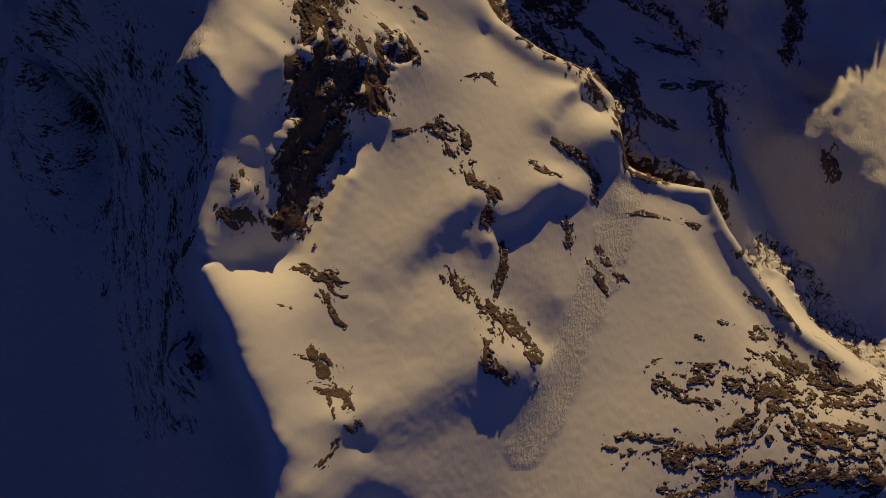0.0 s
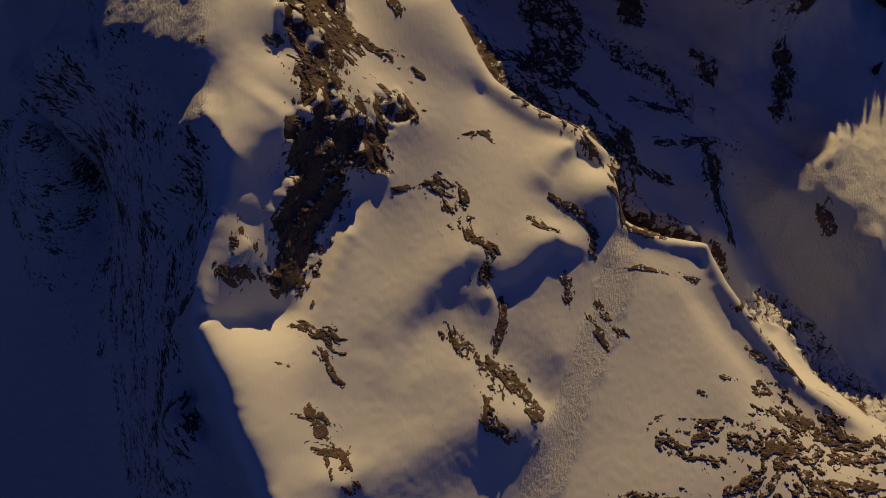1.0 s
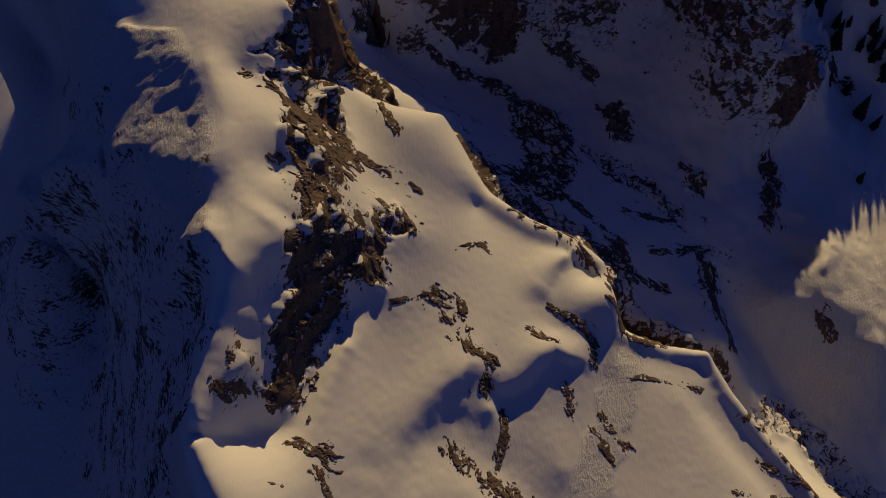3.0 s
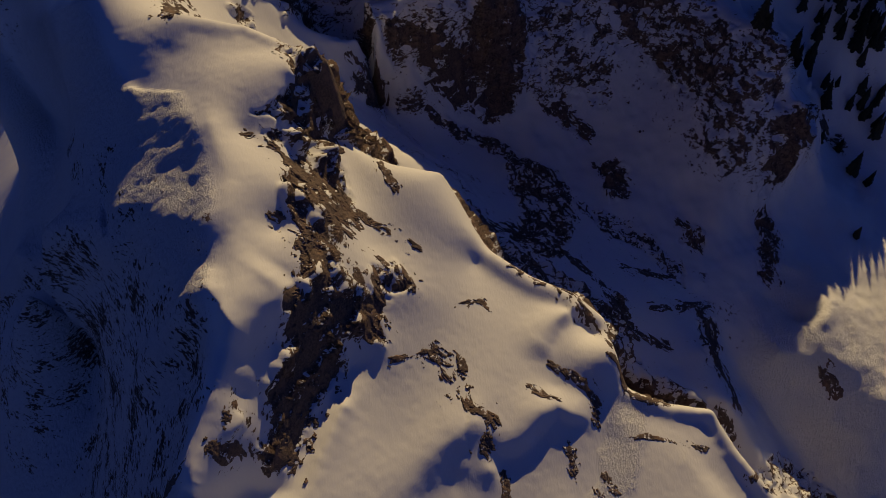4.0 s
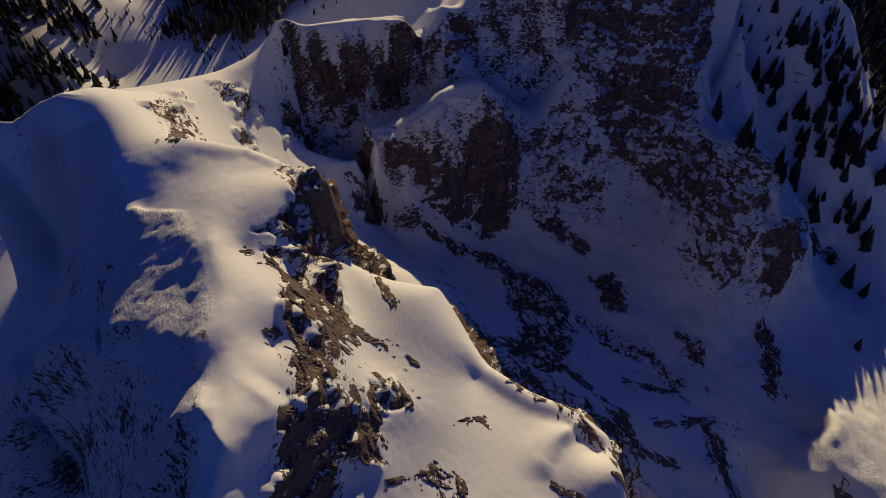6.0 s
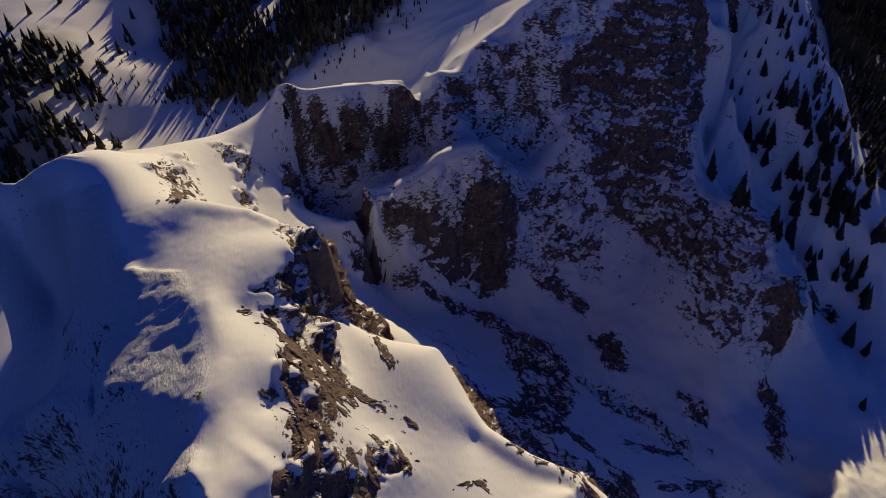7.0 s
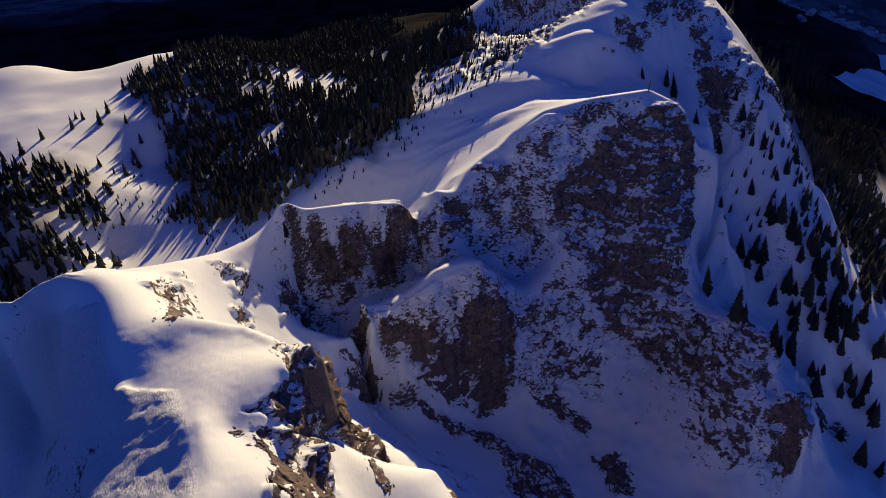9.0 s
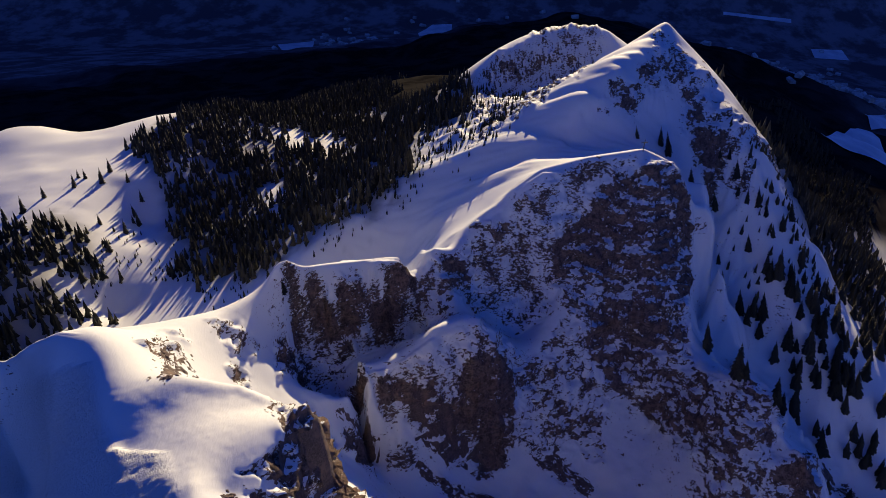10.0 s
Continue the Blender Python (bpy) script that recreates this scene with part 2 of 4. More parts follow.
RELIEF["far_crest"] = [(1, 262, 544), (24, 276, 560), (42, 288, 571), (63, 300, 585), (80, 312, 594), (93, 326, 600), (111, 350, 608)]
RELIEF["far_right"] = [(119, 337, 598), (124, 318, 592), (129, 296, 584)]
RELIEF["far_face"] = [(91, 308, 585), (101, 300, 574), (114, 307, 582)]
RELIEF["far_peak"] = [(35.9, 455.3, 560), (55.3, 465.5, 566), (76.1, 469.1, 571), (89.2, 474.2, 573), (92.7, 466.4, 568), (99.9, 470.0, 573), (109.5, 463.7, 571)]
RELIEF["far_peak_foot"] = [(41.8, 424, 539), (60.5, 434, 544), (89.1, 438, 551), (104.3, 440, 556)]
RELIEF["far_gap"] = [(84, 366, 580), (66, 362, 571), (35, 350, 563), (14, 340, 551), (28, 440, 543), (-1, 430, 527)]
RELIEF["flank_foot"] = [(-62, 284, 519), (-40, 293, 528), (-24, 312, 539), (-1, 334, 544)]
RELIEF["gully_left"] = [(-185.0, 305.0, 457), (-170.3, 323.9, 467), (-150.6, 334.6, 471), (-121.4, 342.3, 478), (-188.3, 384.9, 468)]
RELIEF["meadow"] = [(-228, 300, 491), (-242, 350, 489), (-233, 400, 489), (-200, 410, 488), (-179, 440, 490), (-297, 460, 485)]
RELIEF["meadow_edge"] = [(-343.8, 503.4, 484), (-316.1, 513.4, 483), (-284.9, 497.3, 482), (-262.0, 516.0, 481), (-239.7, 541.6, 480), (-211.8, 556.4, 479), (-185.7, 565.3, 478)]
RELIEF["forest"] = [(-127, 410, 479), (-91, 450, 481), (-55, 500, 481), (-110, 700, 438), (-147, 600, 459)]
RELIEF["valley_fall"] = [(-962, 1023, 280), (-722, 1071, 280), (-535, 1176, 260), (-308, 1296, 260), (-5, 1364, 260), (317, 1842, 240), (637, 1496, 230), (702, 1119, 220)]
RELIEF["left_fall"] = [(-297, 338, 465), (-393, 361, 440), (-621, 417, 400)]
RELIEF["crest_back_rear"] = [(-92.4, 146.8, 577.5), (-83.1, 155.5, 572.8), (-72, 168.2, 566.4), (-61.7, 180.9, 563.2), (-49.7, 197.4, 559.3), (-34.6, 210.6, 554.7), (-18.7, 219, 549.3), (-14.1, 222, 540.7), (-8.2, 228.5, 550.6), (-0.6, 231.6, 547.5), (3.1, 240, 550.5), (19.8, 249.1, 559.3)]
RELIEF["wall_top_rear"] = [(25.5, 249.5, 564.8), (37.6, 253.8, 572.7), (56.2, 256, 576.7), (78.8, 258, 579.6), (91.6, 257.9, 574.5), (104, 253.5, 557.4)]
RELIEF["rim_wall"] = [(-20.2, 105.5, 544), (-13.1, 104.7, 540.5), (2.2, 103.5, 537), (11.1, 89.6, 533.5), (13.6, 85.9, 531), (23.4, 80.6, 528), (34.1, 77.7, 525.5), (42.7, 71.5, 523)]
RELIEF["rim_wall_low"] = [(44.2, 56.5, 506.5), (53.5, 54.2, 503.5), (67.6, 52.4, 501), (75, 40.7, 500), (82.9, 31, 497.5), (92.8, 19.4, 495)]
RELIEF["spur_low"] = [(-37.4, 4, 580.5), (-43.1, 1, 575.5), (-48.1, -1.2, 571)]
RELIEF["platform_rim_wall"] = [(-20.5, 111.2, 540), (-19.7, 109.4, 534), (-18.5, 107.6, 524)]
RELIEF["rim_inner_0"] = [(41.3, 44.8, 542.9), (51.7, 42.3, 539.9), (61.3, 42.2, 537.4), (65.1, 34, 536.4), (73.7, 23.3, 533.9), (84.1, 11.2, 531.4), (97.4, 2.6, 529.4)]
RELIEF["rim_inside_0"] = [(40.2, 39.9, 543.5), (51, 37.3, 540.5), (58.7, 38, 538), (60.9, 31.2, 537), (69.8, 20.2, 534.5), (80.8, 7.4, 532), (94.7, -1.6, 530)]
RELIEF["rim_hollow"] = [(6.4, 75.1, 553.3), (18.5, 68.6, 550.3), (28.6, 65.9, 547.8), (35, 61, 545.3)]
RELIEF["foot_out"] = [(-23.9, 19.7, 569.2), (-22.6, 25.7, 568.7), (-19, 36.2, 567.4), (-16.3, 43.5, 566.7)]
RELIEF["platform_wall"] = [(-54, 127, 564), (-46, 127, 556)]
RELIEF["valley_left"] = [(-2600, 1900, 40), (-1500, 2100, 20), (-600, 2300, 5)]
RELIEF["valley_mid"] = [(200, 2400, 0), (900, 2200, 0), (1400, 1600, 0), (1500, 900, 20), (1500, 200, 60)]
RELIEF["valley_far"] = [(-3000, 3200, 60), (-1000, 3200, 10), (1000, 3200, 0), (3500, 3200, 0), (3500, 2000, 0)]
RELIEF["valley_behind"] = [(-1600, -300, 60), (-900, -900, 50), (0, -1100, 40), (900, -800, 40), (1500, -300, 50)]
RELIEF["behind_crest"] = [(-112, 150, 530), (-100, 172, 522), (-85, 190, 514), (-65, 212, 508), (-45, 236, 505), (-25, 262, 508)]
RELIEF["shoulder_a"] = [(-55.0, 87.4, 590.4), (-50.5, 77.5, 590.6), (-47.7, 66.5, 590.3), (-46.7, 57.8, 589.6)]
RELIEF["shoulder_b"] = [(-62.5, 89.5, 587.3), (-59, 80, 587.0), (-56, 69, 586.2), (-55.3, 60.5, 585.5)]
RELIEF["shoulder_c"] = [(-70, 88, 582.6), (-68, 79.5, 582.4), (-66, 71.5, 581.7)]
RELIEF["shoulder_edge"] = [(-67.2, 96, 588), (-74.5, 93, 582), (-81, 78, 572), (-97, 68, 553), (-108.6, 62.9, 538)]
RELIEF["flank"] = [(20, 300, 562.5), (36, 322, 571.5)]
RELIEF["flank_low"] = [(-12, 312, 545), (8, 340, 555)]
RELIEF["outer_left"] = [(-700, -200, 260), (-700, 200, 290), (-800, 500, 330)]
# out of view toward the sun, added to cast shadow over the valley floor
RELIEF["unseen_shading_range"] = [(-3400, 4300, 1500), (0, 4350, 1500), (3500, 4300, 1500)]
RELIEF["meadow_behind"] = [(-398.8, 583.9, 382.4), (-366.7, 595.5, 381.3), (-330.5, 576.9, 380.1), (-303.9, 598.6, 379.0), (-278.1, 628.3, 377.8), (-245.7, 645.4, 376.6), (-215.4, 655.7, 375.5)]
RELIEF["wall_back"] = [(120.8, 274.7, 540), (122.8, 266.9, 527), (116.0, 247.8, 514), (110.3, 233.2, 508)]
RELIEF["buttress_back"] = [(112.3, 226.3, 502), (115.9, 220.9, 497), (138.0, 226.7, 489), (147.8, 220.3, 483), (145.6, 203.8, 477)]
RELIEF["buttress_edge"] = [(119.9, 178.4, 517), (120.6, 173.6, 510), (119.1, 168.8, 503)]
RELIEF["tower_back"] = [(147.3, 186.8, 482), (148.7, 174.3, 476), (146.1, 164.3, 473)]
RELIEF["spur_behind"] = [(0, -120, 525), (-10, -250, 455), (0, -450, 330)]
RELIEF["lower_behind"] = [(160, -60, 425), (150, -200, 370), (300, 40, 430), (320, 180, 400)]


def smooth(v, lo, hi):
    v = np.clip((v - lo) / (hi - lo), 0, 1)
    return v * v * (3 - 2 * v)


TABLE = np.random.default_rng(7).random((512, 512)).astype(np.float32)


def grain2(x, y, seed):
    """Smooth random values of about -1 to 1, one cell a unit."""
    ix, iy = np.floor(x), np.floor(y)
    fx, fy = x - ix, y - iy
    fx, fy = fx * fx * (3 - 2 * fx), fy * fy * (3 - 2 * fy)
    i, j = (ix.astype(np.int32) + seed * 37) & 511, (iy.astype(np.int32) + seed * 101) & 511
    i1, j1 = (i + 1) & 511, (j + 1) & 511
    low = TABLE[j, i] * (1 - fx) + TABLE[j, i1] * fx
    return 2 * (low + (TABLE[j1, i] * (1 - fx) + TABLE[j1, i1] * fx - low) * fy) - 1


def grain3(x, y, z, seed):
    iz = np.floor(z)
    f = z - iz
    f, iz = f * f * (3 - 2 * f), iz.astype(np.int64)
    low = grain2(x + (iz * 193 + 11) % 509, y + (iz * 71 + 5) % 503, seed)
    high = grain2(x + ((iz + 1) * 193 + 11) % 509, y + ((iz + 1) * 71 + 5) % 503, seed)
    return low + (high - low) * f


def fractal3(x, y, z, size, seed, octaves=4, gain=0.5):
    total, amp = np.zeros_like(x), 1.0
    for k in range(octaves):
        total += amp * grain3(x / size + 7.7 * k, y / size, z / size - 3.3 * k, seed + k)
        size, amp = size * 0.5, amp * gain
        x, y = x * 0.8 - y * 0.6, x * 0.6 + y * 0.8
    return total


def fractal(x, y, size, seed, octaves=4, gain=0.5):
    total, amp = np.zeros_like(x), 1.0
    for k in range(octaves):
        u, v = x * 0.8 - y * 0.6, x * 0.6 + y * 0.8
        total += amp * grain2(u / size + 17.3 * k, v / size - 9.1 * k, seed + k)
        size, amp = size * 0.5, amp * gain
        x, y = u, v
    return total


def along(points, step):
    pts = [np.array(p, float) for p in points]
    out = [pts[0]]
    for a, b in zip(pts, pts[1:]):
        far = max(abs(a[0]), abs(a[1]), abs(b[0]), abs(b[1]))
        n = max(1, int(np.linalg.norm((b - a)[:2]) / (step if far < 300 else step * 8)))
        out += [a + (b - a) * k / n for k in range(1, n + 1)]
    return out


KNOTS = np.array([p for pts in RELIEF.values() for p in along(pts, 2.4)])
_, first = np.unique(np.round(KNOTS[:, :2] / 1.2), axis=0, return_index=True)
KNOTS = KNOTS[np.sort(first)]


def drape_weights():
    d = np.hypot(KNOTS[:, None, 0] - KNOTS[None, :, 0], KNOTS[:, None, 1] - KNOTS[None, :, 1])
    n = len(KNOTS)
    a = np.zeros((n + 1, n + 1))
    a[:n, :n] = -np.sqrt(d * d + 0.5)
    a[:n, :n] += np.eye(n) * 0.15
    a[:n, n] = a[n, :n] = 1
    return np.linalg.solve(a, np.append(KNOTS[:, 2], 0))


WEIGHTS = drape_weights()


def drape(x, y):
    """The height of the bare form: a skin stretched over all the relief lines."""
    shape, x, y = x.shape, x.ravel().astype(np.float32), y.ravel().astype(np.float32)
    out = np.empty(len(x))
    w, kx, ky = WEIGHTS[:-1].astype(np.float32), KNOTS[:, 0].astype(np.float32), KNOTS[:, 1].astype(np.float32)
    for i in range(0, len(x), 48):
        dx, dy = x[i:i + 48, None] - kx, y[i:i + 48, None] - ky
        dx *= dx
        dy *= dy
        dx += dy
        dx += 0.5
        np.sqrt(dx, out=dx)
        out[i:i + 48] = WEIGHTS[-1] - dx @ w
    return out.reshape(shape)


def lines(pieces, before, after, largest=45.0):
    """Grid lines: stretches of even spacing, then ever wider ones out to the edges."""
    core = [pieces[0][0]]
    for start, stop, step in pieces:
        n = round((stop - start) / step)
        core += [start + (stop - start) * k / n for k in range(1, n + 1)]
    def out(edge, sign, step, limit, growth):
        got = []
        while sign * edge < limit:
            step = min(step * growth, largest)
            edge += sign * step
            got.append(edge)
        return got
    got = out(core[0], -1, pieces[0][2], *before)[::-1] + core + out(core[-1], 1, pieces[-1][2], *after)
    return np.array(got[:len(got) // 2 * 2 - 1])


gx = lines([(-112, -62, 0.7), (-62, 132, 0.46), (132, 172, 0.7)], (3600, 1.032), (3600, 1.03))
gy = lines([(-40, 112, 0.5), (112, 165, 0.75), (165, 256, 0.42)], (1600, 1.045), (4500, 1.014))
GX, GY = np.meshgrid(gx, gy)


def between(z):
    """From every second row to all of them, by a cubic through the neighbours."""
    p = np.concatenate([2 * z[:1] - z[1:2], z, 2 * z[-1:] - z[-2:-1]])
    out = np.empty((2 * len(z) - 1, z.shape[1]))
    out[::2], out[1::2] = z, (9 * (p[1:-2] + p[2:-1]) - p[:-3] - p[3:]) / 16
    return out


def refine(z):
    return between(between(z).T).T


HX, HY = GX[::2, ::2], GY[::2, ::2]
half = drape(HX, HY)
hy, hx = np.gradient(half, HY[:, 0], HX[0])
warp = smooth(np.hypot(hx, hy), 0.8, 1.5) * smooth(HY, 130, 165) * smooth(HX, -60, -40) * (1 - smooth(HY, 300, 400))
moved = warp > 0.01
half[moved] = drape((HX + warp * 3.0 * fractal(HX, HY, 18, 3))[moved], (HY + warp * 2.2 * fractal(HX, HY, 16, 11))[moved])
BASE = refine(half)

# wind lips in the snow: height, windward rise, lee drop, and the crest line with its lee on the right hand
DRIFTS = [
    ("spur_side", 3.4, 8, 5.0, [(-52.7, -0.2), (-49.7, -2.3), (-45.6, -4.4), (-39.8, -6.5)]),
    ("lip_a", 1.0, 12, 4.5, [(-10.9, 5.1), (-11.0, 11.7), (-10.2, 16.4), (-6.3, 23.5), (-1.6, 30.2), (4.0, 33.9), (7.1, 33.1)]),
    ("lip_step", 1.6, 9, 3.0, [(6.8, 29.8), (11.0, 31.5), (15.8, 34.1), (19.0, 37.7), (21.6, 40.4), (24.1, 41.9), (29.1, 40.2), (32.7, 39.5)]),
    ("lip_pocket", 1.2, 9, 3.5, [(21.4, 53.1), (21.4, 56.7), (23.2, 59.5), (24.9, 61.4), (27.9, 63.9), (30.7, 66.1)]),
    ("lip_lower", 1.45, 12, 11.0, [(-22.4, -24.9), (-18.1, -20.3), (-14.4, -15.4), (-10.2, -10.9), (-4.5, -6.3), (1.6, -3.0), (9.2, -0.1), (14.7, -1.7), (19.4, -3.9)]),
    ("lip_corner", 1.5, 8, 7.0, [(-26.7, -15.8), (-23.5, -12.5), (-19.5, -11.0), (-16.2, -13.0)]),
    ("strip_drop", 3.2, 14, 4.0, [(-37.5, 41.0), (-35.5, 41.8), (-33.1, 45.4), (-29.8, 49.1), (-27.9, 52.6)]),
    ("shoulder_foot", 1.5, 12, 6.0, [(-64.4, 71.8), (-62.0, 71.0), (-57.0, 67.3), (-48.9, 64.0), (-40.3, 60.3)]),
    ("rib_upper", 5.0, 10, 6.0, [(-161.1, 64.1), (-143.1, 77.0), (-119.9, 86.3), (-68.5, 65.2), (-63.4, 75.3)]),
    ("rib_lower", 3.8, 10, 6.0, [(-65.4, 41.4), (-57.3, 42.2), (-51.6, 45.2), (-44.7, 47.4), (-39.1, 48.4)]),
]

